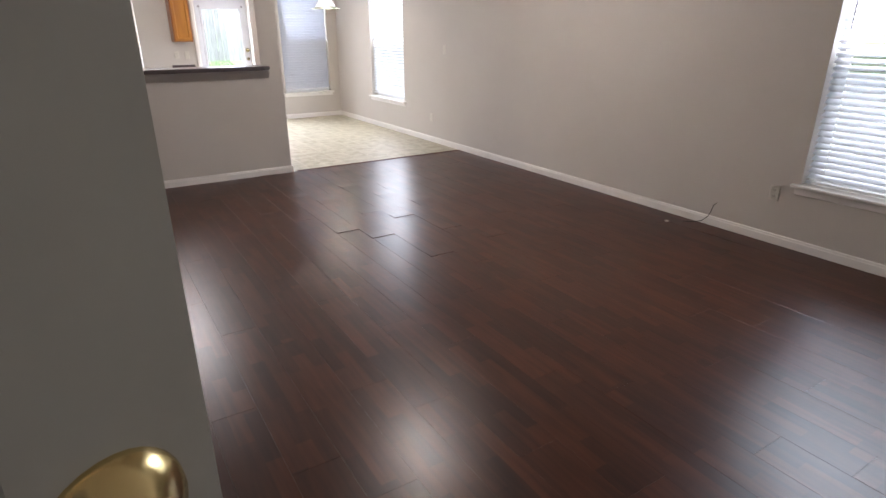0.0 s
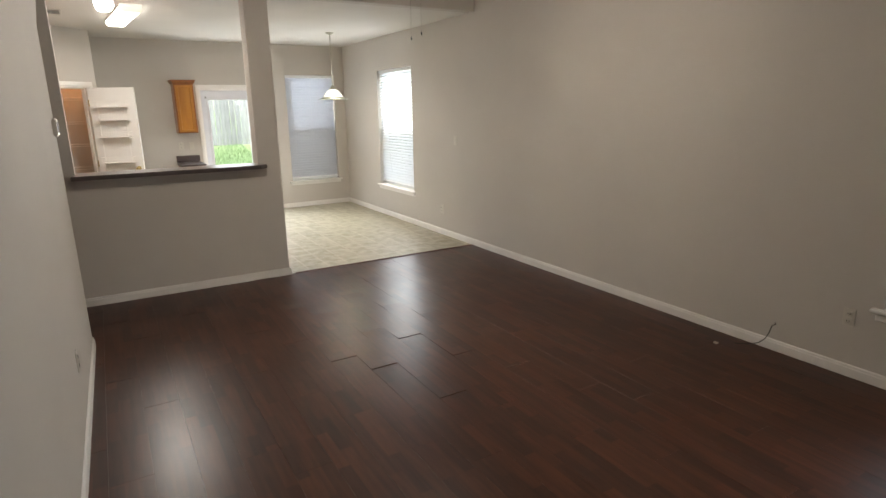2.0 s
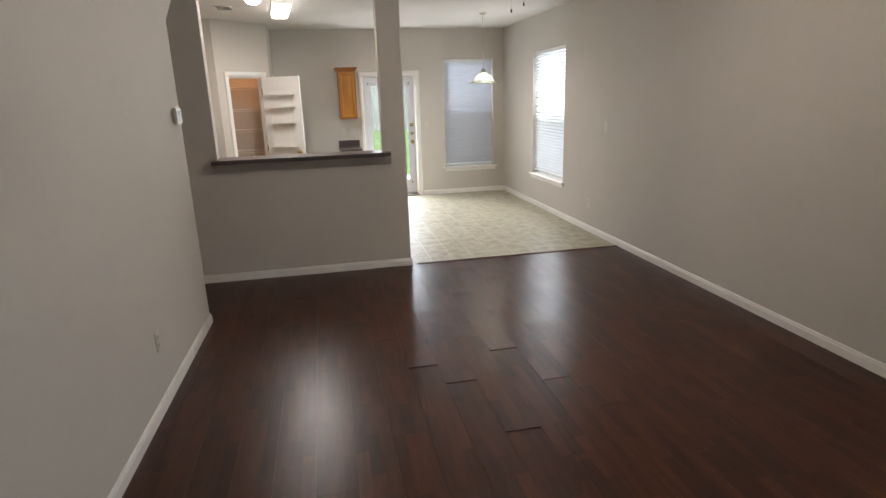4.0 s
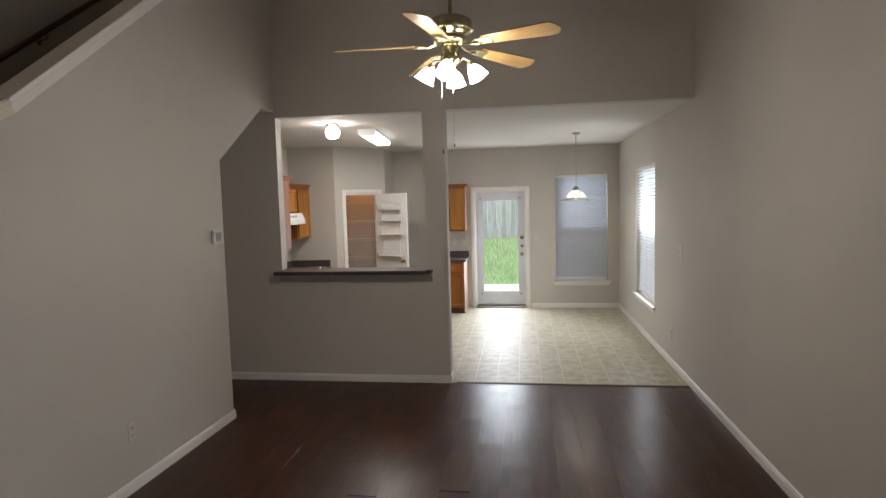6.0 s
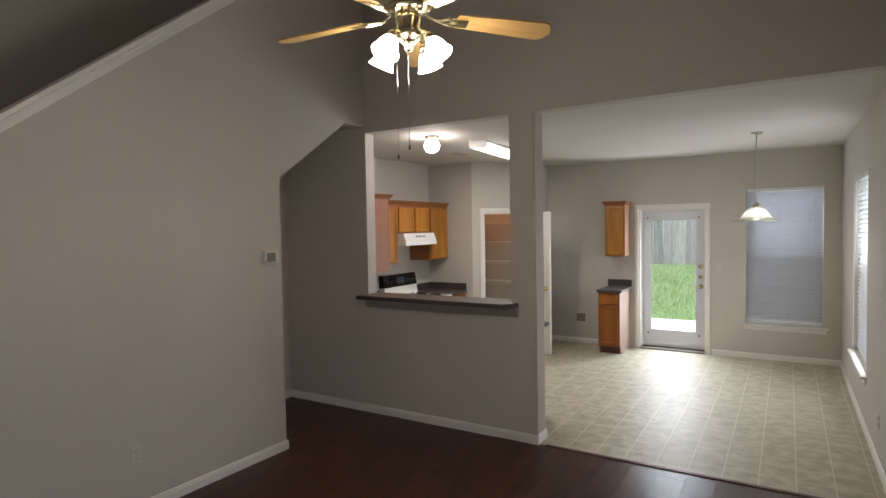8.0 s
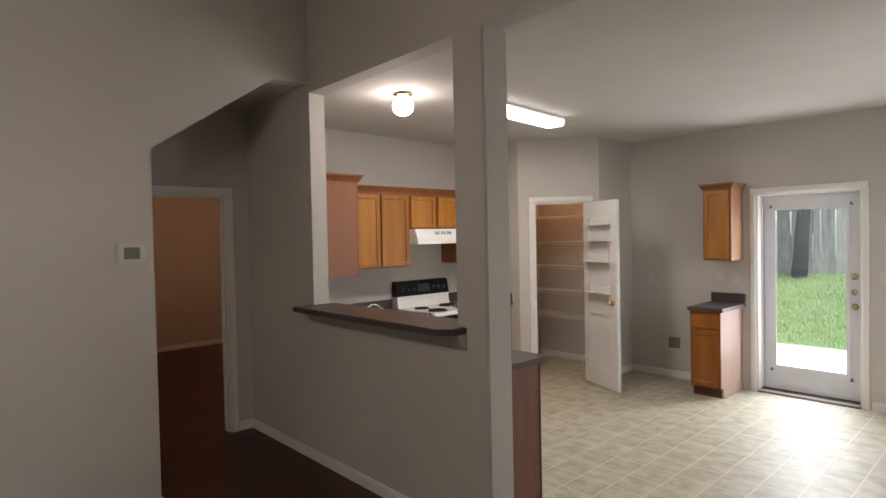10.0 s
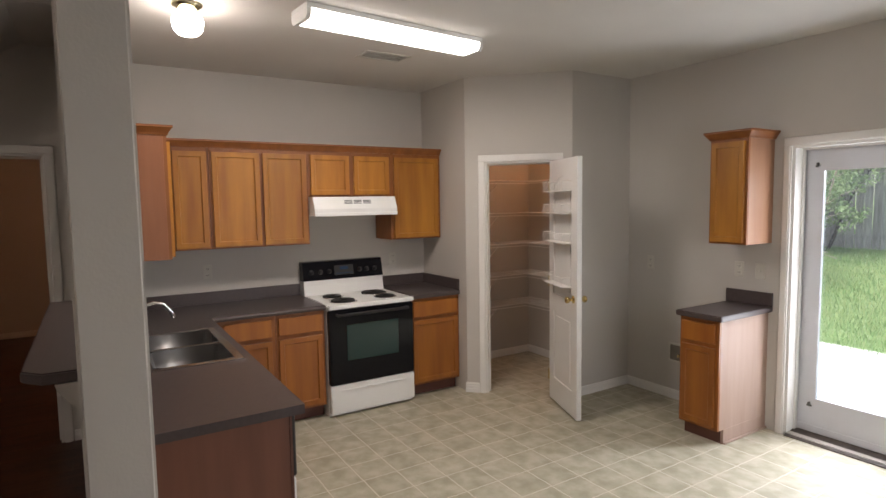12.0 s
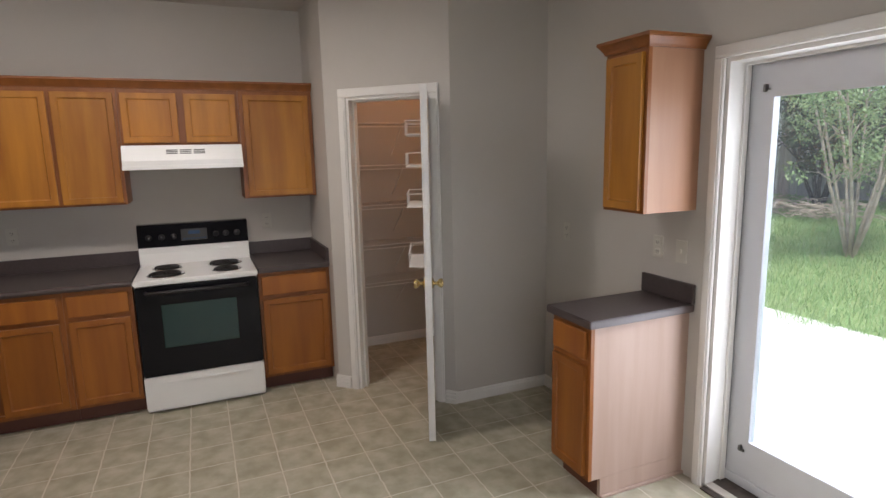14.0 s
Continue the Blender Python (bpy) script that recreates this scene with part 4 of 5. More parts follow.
tp = empty("kitchen_tap", pose(.80, 6.565, .9175), "chrome gooseneck kitchen tap with two handles", "tap")
bm = boxed(-.12, .12, -.022, .022, 0, .012, .005, 2)
part("base_plate", bm, "chrome", tp, smooth=False)
part("spout", tube(bmesh.new(), [(0, 0, .01), (0, 0, .13), (0, .012, .20), (0, .045, .243), (0, .095, .258), (0, .145, .245), (0, .180, .205), (0, .195, .165)], [.016, .012, .011, .0105, .0105, .0105, .0105, .012], 14), "chrome", tp, smooth=True)
for x in (-.095, .095):
    part("tap_handle", tube(bmesh.new(), [(x, 0, .01), (x, 0, .045), (x * 1.05, .0, .055), (x * 1.5, .02, .065)], [.014, .012, .008, .006], 12), "chrome", tp, smooth=True)
part("sprayer", lathe(bmesh.new(), [(.016, 0), (.016, .01), (.011, .02), (.012, .06), (.009, .075), (.004, .077)], 14, Matrix.Translation((.19, .0, 0))), "chrome", tp, smooth=True)

# ---- range ----
rg = empty("electric_range", WK(.045, 7.925), "white electric range with black oven door and coil burners", "range")
W = .76
D = .045 - XK - .005
part("body", boxed(.003, W - .003, .02, D, .0, .872, .003), "white_enamel", rg)
part("cooktop", boxed(0, W, -.045, D - .08, .873, .908, .008, 2), "white_enamel", rg)
part("oven_door", boxed(.006, W - .006, -.035, .018, .262, .865, .008, 2), "black_glass", rg)
part("oven_window", boxed(.15, W - .15, -.039, -.0355, .45, .74, .002), "oven_glass", rg)
hd = bmesh.new()
tube(hd, [(.07, -.035, .83), (.07, -.075, .83), (W - .07, -.075, .83), (W - .07, -.035, .83)], .011, 10)
part("oven_handle", hd, "black_plastic", rg, smooth=True)
part("storage_drawer", boxed(.004, W - .004, -.033, .018, .03, .258, .006, 2), "white_enamel", rg)
part("drawer_grip", boxed(.09, W - .09, -.041, -.032, .205, .222, .004, 2), "white_enamel", rg)
bm = bmesh.new()
prism(bm, [(D - .115, .905), (D, .905), (D, 1.195), (D - .05, 1.195), (D - .065, 1.18), (D - .095, 1.03), (D - .095, .99)], "x", .004, W - .004)
part("backguard", bm, "white_enamel", rg)
bm = bmesh.new()
prism(bm, [(D - .0985, 1.035), (D - .069, 1.182), (D - .064, 1.19), (D - .055, 1.197), (D, 1.200), (D, 1.03)], "x", .001, W - .001)
part("control_panel", bm, "black_glass", rg)
tl = Matrix.Translation((0, D - .085, 1.11)) @ Matrix.Rotation(radians(-11.4), 4, "X")
bm = bmesh.new()
cube(bm, .29, .47, -.004, .0, -.04, .045, tl)
part("clock_display", bm, "black_plastic", rg)
for x in (.075, .16, .24, .53, .60, .68):
    bm = lathe(bmesh.new(), [(.022, 0), (.023, .004), (.017, .008), (.015, .024), (.010, .026)], 16, tl @ Matrix.Translation((x, -.001, -.005)) @ Matrix.Rotation(radians(90), 4, "X"))
    part("control_knob", bm, "black_plastic", rg, smooth=True)
bm = bmesh.new()
for k in range(9):
    cube(bm, .305 + .018 * k, .315 + .018 * k, -.006, -.003, -.032, -.022, tl)
cube(bm, .34, .42, -.006, -.003, .005, .032, tl)
part("display_marks", bm, "lcd", rg)
for x, y, r in ((.19, .12, .104), (.57, .12, .084), (.19, .37, .084), (.57, .37, .104)):
    pan = part("burner", lathe(bmesh.new(), [(r + .014, .9082), (r + .014, .911), (r + .004, .9125), (r * .6, .9095), (.01, .909)], 28, Matrix.Translation((x, y, 0))), "chrome", rg, smooth=True)
    pts = []
    for k in range(80):
        a = k * .36
        rr = .018 + (r - .022) * k / 79
        pts.append((x + rr * math.cos(a), y + rr * math.sin(a), .917))
    part("coil", tube(bmesh.new(), pts, .0058, 6), "coil", pan, smooth=True)

# ---- range hood ----
hood = empty("range_hood", WK(XK + .46, 7.922), "white enamel range hood under the short cabinet", "range hood")
bm = bmesh.new()
prism(bm, [(0, .0), (0, .055), (.04, .155), (.455, .155), (.455, 0)], "x", .002, .744)
bmesh.ops.translate(bm, verts=bm.verts[:], vec=(0, 0, 1.607))
part("canopy", bm, "white_enamel", hood)
bm = bmesh.new()
tl = Matrix.Translation((0, .0, 1.607 + .055)) @ Matrix.Rotation(radians(-21.8), 4, "X")
for c in (.30, .385, .47):
    for k in range(3): cube(bm, c - .035, c + .035, -.002, .0, .045 + .012 * k, .051 + .012 * k, tl)
part("vent_slots", bm, "dark", hood)
part("lip", boxed(.0, .746, -.006, .0, 1.603, 1.63, .002), "white_enamel", hood)

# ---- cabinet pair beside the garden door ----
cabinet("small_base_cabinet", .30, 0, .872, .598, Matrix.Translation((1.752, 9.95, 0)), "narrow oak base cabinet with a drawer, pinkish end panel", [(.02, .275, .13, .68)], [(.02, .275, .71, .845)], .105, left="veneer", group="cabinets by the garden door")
wt3 = empty("worktop", pose(0, 0, 0), "small grey laminate worktop on the narrow cabinet", "worktop")
part("top", boxed(1.735, 2.085, 9.915, YB - .002, .874, .912, .005, 2), "counter", wt3)
part("backsplash", boxed(1.735, 2.085, YB - .022, YB - .002, .9125, 1.012, .003), "counter", wt3)
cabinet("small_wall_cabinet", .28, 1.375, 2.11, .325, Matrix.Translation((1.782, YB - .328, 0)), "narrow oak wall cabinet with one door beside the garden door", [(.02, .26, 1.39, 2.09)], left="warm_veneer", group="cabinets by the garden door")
crown("crown_moulding", [(1.782, YB - .003), (1.782, YB - .328), (2.062, YB - .328), (2.062, YB - .003)], pose(0, 0, 2.11), "oak crown moulding on the narrow wall cabinet")


# ---- plates on the walls ----
def plate(m, label, kind="outlet", w=.07, h=.115):
    root = empty({"outlet": "wall_outlet", "switch": "light_switch", "blank": "cable_plate"}[kind], m, label, kind if kind != "blank" else "wall plate")
    part("cover", boxed(-w / 2, w / 2, -.006, 0, -h / 2, h / 2, .002), "plate", root)
    if kind == "outlet":
        for z in (-.026, .022):
            part("socket", boxed(-.017, .017, -.0085, -.006, z - .014, z + .016, .003), "plate", root)
            bm = bmesh.new()
            for x in (-.007, .007): cube(bm, x - .0015, x + .0015, -.0095, -.0085, z - .002, z + .008)
            cube(bm, -.002, .002, -.0095, -.0085, z - .010, z - .006)
            part("slots", bm, "dark", root)
    elif kind == "switch":
        part("toggle", boxed(-.005, .005, -.016, -.006, -.006, .012, .002), "plate", root)
    else:
        part("jack", lathe(bmesh.new(), [(.006, 0), (.006, .008), (.003, .009)], 10, Matrix.Translation((0, -.006, 0)) @ Matrix.Rotation(radians(90), 4, "X")), "dark", root)
    return root


R = lambda x, y, z, a: Matrix.Translation((x, y, z)) @ Matrix.Rotation(radians(a), 4, "Z")
plate(R(XR, 2.10, .385, -90), "white duplex outlet low on the long wall")
plate(R(XR, 7.12, .35, -90), "white duplex outlet low on the kitchen side wall")
plate(R(XR, 6.76, 1.29, -90), "white light switch on the long wall", "switch")
plate(SKEW @ R(XS, 3.98, .40, 90), "white duplex outlet low on the stair wall")
plate(R(1.828, YB, 1.165, 0), "white outlet above the small worktop")
plate(R(1.985, YB, 1.16, 0), "cream switch plate beside the door casing", "switch")
plate(R(1.03, YB, 1.15, 0), "blank outlet plate in the fridge recess")
plate(R(3.25, YB, 1.22, 0), "white light switch beside the garden door", "switch")
plate(R(XK, 8.84, 1.17, 90), "white outlet above the short worktop")
plate(R(XK, 7.17, 1.17, 90), "white outlet above the long worktop")
ib = empty("water_box", R(1.31, YB, .40, 0), "recessed grey water supply box in the fridge recess", "water box")
bm = bmesh.new()
for a, b, c, d in ((-.085, -.07, -.08, .08), (.07, .085, -.08, .08), (-.07, .07, -.08, -.065), (-.07, .07, .065, .08)): cube(bm, a, b, -.008, 0, c, d)
part("frame", bm, "plate", ib)
part("back", boxed(-.07, .07, -.003, -.001, -.065, .065), "grey_plastic", ib)
part("valve", lathe(bmesh.new(), [(.012, 0), (.012, .02), (.004, .022)], 10, Matrix.Translation((.02, -.003, -.02)) @ Matrix.Rotation(radians(90), 4, "X")), "brass", ib)
th = empty("thermostat", SKEW @ R(XS, 5.115, 1.615, 90), "white digital thermostat with grey screen on the stair wall", "thermostat")
part("case", boxed(-.076, .076, -.026, 0, -.058, .058, .007, 2), "plate", th)
part("screen", boxed(-.046, .040, -.0275, -.0262, -.034, .036, .0005), "screen", th)
part("button", boxed(.050, .064, -.029, -.026, -.01, .02, .001), "plate", th)
# cable that comes out of the wall, and a small fitting on the floor
cb = empty("wall_cable", pose(0, 0, 0), "thin black coaxial cable hanging out of the wall", "cable")
part("lead", tube(bmesh.new(), [(XR - .002, 2.535, .19), (XR - .03, 2.545, .185), (XR - .035, 2.555, .13), (XR - .03, 2.58, .075), (XR - .04, 2.62, .03), (XR - .07, 2.68, .006), (XR - .13, 2.74, .006)], .0035, 8), "cable", cb, smooth=True)
part("plug", lathe(bmesh.new(), [(.005, 0), (.006, .002), (.006, .02), (.003, .022)], 10, Matrix.Translation((XR - .002, 2.535, .19)) @ Matrix.Rotation(radians(-30), 4, "Y")), "chrome", cb)
tagged(part("cable_clip", boxed(XR - .25, XR - .225, 2.80, 2.83, .001, .013, .003, 2), "plate"), "small white plastic clip lying on the dark floor", "clip")

# ---- lamps ----
fx, fy = 2.637, 4.02
fan = empty("ceiling_fan", pose(fx, fy, -.04), "brass ceiling fan with five oak blades and four lit shades", "ceiling fan")
part("downrod", tube(bmesh.new(), [(0, 0, 2.93), (0, 0, ZL - .05)], .013, 12), "antique", fan, smooth=True)
part("canopy", lathe(bmesh.new(), [(.03, ZL - .11), (.065, ZL - .06), (.075, ZL - .001)], 24), "antique", fan, smooth=True)
part("motor_housing", lathe(bmesh.new(), [(.02, 2.965), (.03, 2.955), (.095, 2.945), (.125, 2.925), (.130, 2.885), (.122, 2.862), (.095, 2.85), (.085, 2.835), (.10, 2.825), (.10, 2.812), (.06, 2.800), (.02, 2.80)], 32), "antique", fan, smooth=True)
part("motor_band", lathe(bmesh.new(), [(.126, 2.878), (.134, 2.876), (.134, 2.868), (.124, 2.866)], 32), "antique", fan, smooth=True)
part("switch_housing", lathe(bmesh.new(), [(.02, 2.80), (.05, 2.795), (.056, 2.775), (.050, 2.735), (.062, 2.725), (.062, 2.700), (.035, 2.680), (.018, 2.665), (.018, 2.65), (.008, 2.64)], 28), "antique", fan, smooth=True)
for k in range(5):
    a = radians(-26 + 72 * k)
    rot = Matrix.Rotation(a, 4, "Z") @ Matrix.Translation((0, 0, 2.79)) @ Matrix.Rotation(radians(2.2), 4, "Y") @ Matrix.Rotation(radians(-13), 4, "X")
    bm = bmesh.new()
    tube(bm, [(.085, 0, .012), (.13, 0, -.004), (.18, .022, 0), (.215, .0, 0), (.18, -.022, 0), (.13, 0, -.004)], .008, 8)
    cube(bm, .19, .27, -.03, .03, -.004, .002)
    arm = part("blade_iron", bm, "antique", fan, smooth=False)
    arm.matrix_basis = rot
    bm = bmesh.new()
    outl = [(.22, -.045), (.625, -.068), (.650, -.055), (.658, -.038), (.676, 0), (.658, .038), (.650, .055), (.625, .068), (.22, .045), (.205, .0)]
    prism(bm, outl, "z", .003, .010)
    blade = part("blade", bm, "blade", fan)
    blade.matrix_basis = rot
for k in range(4):
    a = radians(-3 + 90 * k)
    rot = Matrix.Rotation(a, 4, "Z")
    part("lamp_arm", tube(bmesh.new(), [rot @ Vector(p) for p in ((.045, 0, 2.70), (.075, 0, 2.715), (.105, 0, 2.70), (.115, 0, 2.675))], .007, 8), "antique", fan, smooth=True)
    tm = rot @ Matrix.Translation((.112, 0, 2.685)) @ Matrix.Rotation(radians(180 - 30), 4, "Y")
    part("lamp_socket", lathe(bmesh.new(), [(.018, -.01), (.022, .0), (.024, .022), (.018, .024)], 16, tm), "antique", fan, smooth=True)
    bm = bmesh.new()
    prof = [(.022, .02), (.033, .033), (.043, .054), (.048, .075), (.054, .091), (.060, .099)]
    lathe(bm, prof + [(r - .003, z) for r, z in prof[::-1]], 24, tm)
    part("shade", bm, "bulb", fan, "lit frosted tulip glass shade", smooth=True)
    L = lamp("fan_bulb", "POINT", Matrix.Translation((fx, fy, 0)) @ tm @ Matrix.Translation((0, 0, .15)), 6.5, (1, .90, .78), radius=.06)
for dx, dy, zz in ((.014, -.028, 2.219), (-.055, -.015, 2.186)):
    part("pull_chain", tube(bmesh.new(), [(dx, dy, 2.70), (dx, dy, zz)], .0012, 6), "chrome", fan)
    part("chain_fob", lathe(bmesh.new(), [(.0015, .012), (.004, .008), (.005, 0), (.004, -.008), (.0015, -.011)], 12, Matrix.Translation((dx, dy, zz))), "dark", fan, smooth=True)

gl = empty("globe_lamp", pose(.93, 6.89, ZC), "lit white globe lamp on the kitchen ceiling", "ceiling lamp")
part("base", lathe(bmesh.new(), [(.075, -.001), (.078, -.012), (.055, -.022), (.050, -.034), (.03, -.035)], 24), "antique", gl, smooth=True)
part("globe", lathe(bmesh.new(), [(.04, -.034), (.062, -.05), (.078, -.08), (.08, -.10), (.072, -.135), (.05, -.158), (.02, -.168)], 28), "bulb", gl, "lit opal glass globe", smooth=True)
lamp("globe_bulb", "POINT", pose(.93, 6.89, ZC - .22), 4, (1, .93, .84), radius=.07)
fl = empty("fluorescent_lamp", pose(1.13, 8.02, ZC) @ pose(0, 0, 0, 0, 0, 5), "white box fluorescent fitting with lit wraparound diffuser", "ceiling lamp")
part("pan", boxed(-.105, .105, -.61, .61, -.03, -.001, .003), "white_enamel", fl)
bm = bmesh.new()
prism(bm, [(-.10, -.031), (-.098, -.058), (-.08, -.078), (.08, -.078), (.098, -.058), (.10, -.031)], "y", -.585, .585)
part("diffuser", bm, "tube", fl, "lit prismatic diffuser")
for s in (-1, 1):
    bm = bmesh.new()
    prism(bm, [(-.106, -.0305), (-.104, -.062), (-.084, -.084), (.084, -.084), (.104, -.062), (.106, -.0305)], "y", min(s * .586, s * .61), max(s * .586, s * .61))
    part("end_cap", bm, "white_enamel", fl)
lamp("fluorescent_light", "AREA", Matrix.Translation((1.13, 8.02, ZC - .09)) @ pose(0, 0, 0, 0, 0, 5), 15.5, (1, .95, .88), shape="RECTANGLE", size=.20, size_y=1.18)
vt = empty("ceiling_vent", pose(.46, 8.27, ZC), "white slotted air vent on the kitchen ceiling", "vent")
bm = bmesh.new()
for a, b, c, d in ((-.10, -.08, -.18, .18), (.08, .10, -.18, .18), (-.08, .08, -.18, -.16), (-.08, .08, .16, .18)): cube(bm, a, b, c, d, -.008, -.001)
part("frame", bm, "plate", vt)
part("backing", boxed(-.08, .08, -.16, .16, -.003, -.001), "dark", vt)
for k in range(8):
    part("slat", boxed(-.072 + .019 * k, -.0655 + .019 * k, -.16, .16, -.0046, -.0032), "plate", vt)

px, py = 3.77, 8.77
pn = empty("pendant_lamp", pose(px, py, 0), "brass pendant lamp with lit glass shade on a rod", "pendant lamp")
part("canopy", lathe(bmesh.new(), [(.06, ZC - .001), (.058, ZC - .012), (.03, ZC - .03), (.01, ZC - .034)], 24), "pewter", pn, smooth=True)
part("chain", tube(bmesh.new(), [(0, 0, ZC - .03), (0, 0, 2.06)], .005, 8), "pewter", pn, smooth=True)
zp = 1.845
part("stem_cap", lathe(bmesh.new(), [(.008, zp + .20), (.025, zp + .18), (.045, zp + .155), (.05, zp + .14), (.03, zp + .135)], 24), "pewter", pn, smooth=True)
prof = [(.045, zp + .14), (.080, zp + .12), (.112, zp + .09), (.135, zp + .055), (.148, zp + .032)]
bm = bmesh.new()
lathe(bm, prof + [(r - .003, z - .001) for r, z in prof[::-1]], 40)
part("inner_shade", bm, "shade", pn, "lit ribbed white glass shade", smooth=True)
prof = [(.149, zp + .031), (.168, zp + .016), (.190, zp + .010), (.205, zp + .002), (.222, zp + .001), (.225, zp - .004), (.205, zp - .002), (.188, zp + .005), (.166, zp + .011), (.147, zp + .026)]
part("rim", lathe(bmesh.new(), prof, 56), "rimglass", pn, "greenish glass rim", smooth=True)
part("bulb", lathe(bmesh.new(), [(.012, zp + .12), (.015, zp + .105), (.028, zp + .075), (.03, zp + .055), (.02, zp + .035), (.006, zp + .03)], 18), "bulb", pn, smooth=True)
lamp("pendant_bulb", "POINT", pose(px, py, 1.835), 6, (1, .88, .72), radius=.04)
# bulbs out of view: in the pantry, the bedroom and upstairs
def bare_bulb(name, x, y, z, e, col, rad=.09):
    r = empty("bulb_lamp", pose(x, y, z), "bare bulb lamp on the ceiling out of view", "ceiling lamp")
    part("holder", lathe(bmesh.new(), [(.05, -.001), (.05, -.02), (.03, -.035)], 20), "plate", r, smooth=True)
    part("bulb", lathe(bmesh.new(), [(.015, -.035), (.03, -.07), (.028, -.10), (.008, -.112)], 16), "bulb", r, smooth=True)
    lamp(name, "POINT", pose(x, y, z - .22), e, col, radius=rad)


bare_bulb("pantry_light", .25, 10.1, ZC - .002, 6, (1, .45, .18))
bare_bulb("bedroom_light", XK - 2.2, 7.6, ZC - .002, 15, (1, .48, .25))
bare_bulb("entry_light", .05, .35, ZL - .3, 4.2, (1, .72, .42), .3)
part("light_drop", boxed(0, .1, .3, .4, ZL - .302, ZL), "ceiling", kind="structure")
bare_bulb("upstairs_light", -.1, 4.2, ZL - .002, .8, (1, .72, .45))
# Added area lamp without a fixture, for daylight through the open front door.
lamp("porch_fill", "AREA", look((.1, YF - 1.6, 1.6), (.2, 1, .9)), 1.5, (.95, .98, 1), shape="RECTANGLE", size=1.2, size_y=2.0)
# Unseen closed box, added to keep sky light out of the front doorway.
part("porch_blocker_wall", boxed(-1.3, 1.7, YF - 2.3, YF - 2.2, 0, 2.7), "wall", kind="structure")
part("porch_blocker_wall", boxed(-1.4, -1.3, YF - 2.3, YF - .16, 0, 2.7), "wall", kind="structure")
part("porch_blocker_wall", boxed(1.7, 1.8, YF - 2.3, YF - .16, 0, 2.7), "wall", kind="structure")
part("porch_blocker_top", boxed(-1.4, 1.8, YF - 2.3, YF - .16, 2.7, 2.8), "ceiling", kind="structure")

# ---- garden ----
def rise_at(y): return -.12 + .15 * min(max(y - 14.0, 0), 6)


def ground():
    bm = bmesh.new()
    ys = [YB + .2, 14.0, 15, 16, 17, 18, 19, 20, 400]
    rows = [[bm.verts.new((x, y, rise_at(y) - (.03 if y < 13.9 else .0))) for x in (-300, -12, -6, -2, 2, 6, 12, 300)] for y in ys]
    for a, b in zip(rows, rows[1:]):
        for k in range(len(a) - 1): bm.faces.new((a[k], a[k + 1], b[k + 1], b[k]))
    part("ground", bm, "soil", kind="structure")
    part("side_yard", boxed(XR + .16, 300, -200, YB + .2, -.40, -.15), "concrete", kind="structure")


ground()
part("patio", boxed(-3.2, 5.2, YB + .2, 14.0, -.25, -.09, .01), "concrete", kind="structure")
rng = random.Random(4)


def grass():
    vs, fs = [], []
    for _ in range(60000):
        x = rng.uniform(-5.5, 4.5)
        y = 13.97 - .30 * max(0, math.sin(x * 2.1) + .6 * math.sin(x * 5.3)) * rng.random() + (rng.random() ** 1.3) * 5.2
        h, a, w = rng.uniform(.04, .11), rng.uniform(0, 6.28), rng.uniform(.004, .008)
        g = rise_at(y) - .005
        dx, dy = math.cos(a) * w, math.sin(a) * w
        lx, ly = rng.uniform(-.04, .04), rng.uniform(-.04, .04)
        i = len(vs)
        vs += [(x - dx, y - dy, g), (x + dx, y + dy, g), (x + lx, y + ly, g + h)]
        fs.append((i, i + 1, i + 2))
    me = bpy.data.meshes.new("grass")
    me.from_pydata(vs, [], fs)
    me.materials.append(M["grass"])
    tagged(new("grass", me), "uneven green lawn grass behind the patio", "grass", kind="stuff")


grass()
# cedar fence
fn = empty("garden_fence", pose(0, 0, 0), "weathered grey cedar picket fence behind the lawn", "fence")
bmk = bmesh.new()
prism(bmk, [(-.068, 0), (.068, 0), (.068, 1.80), (.045, 1.85), (-.045, 1.85), (-.068, 1.80)], "y", 0, .016)
mef = bpy.data.meshes.new("board")
bmesh.ops.recalc_face_normals(bmk, faces=bmk.faces[:])
bmk.to_mesh(mef); bmk.free(); mef.materials.append(M["fence"])
for k in range(110):
    shared("board", mef, fn, pose(-9 + .148 * k, 19.2 + rng.uniform(-.008, .008), .62 + rng.uniform(-.02, .02), 0, rng.uniform(-.6, .6), 0))
for z in (.85, 2.1):
    part("rail", boxed(-9, 7.2, 19.22, 19.26, z, z + .09), "fence", fn)


def foliage(bm_vs, bm_fs, c, r, n, size):
    for _ in range(n):
        d = Vector((rng.gauss(0, 1), rng.gauss(0, 1), rng.gauss(0, 1))).normalized() * (rng.random() ** .4)
        p = Vector((c[0] + d.x * r[0], c[1] + d.y * r[1], c[2] + d.z * r[2]))
        u = Vector((rng.uniform(-1, 1), rng.uniform(-1, 1), rng.uniform(-1, 1))).normalized()
        v = u.orthogonal().normalized()
        s = size * rng.uniform(.6, 1.4)
        i = len(bm_vs)
        bm_vs += [tuple(p - u * s), tuple(p + v * s * .45), tuple(p + u * s), tuple(p - v * s * .45)]
        bm_fs.append((i, i + 1, i + 2, i + 3))


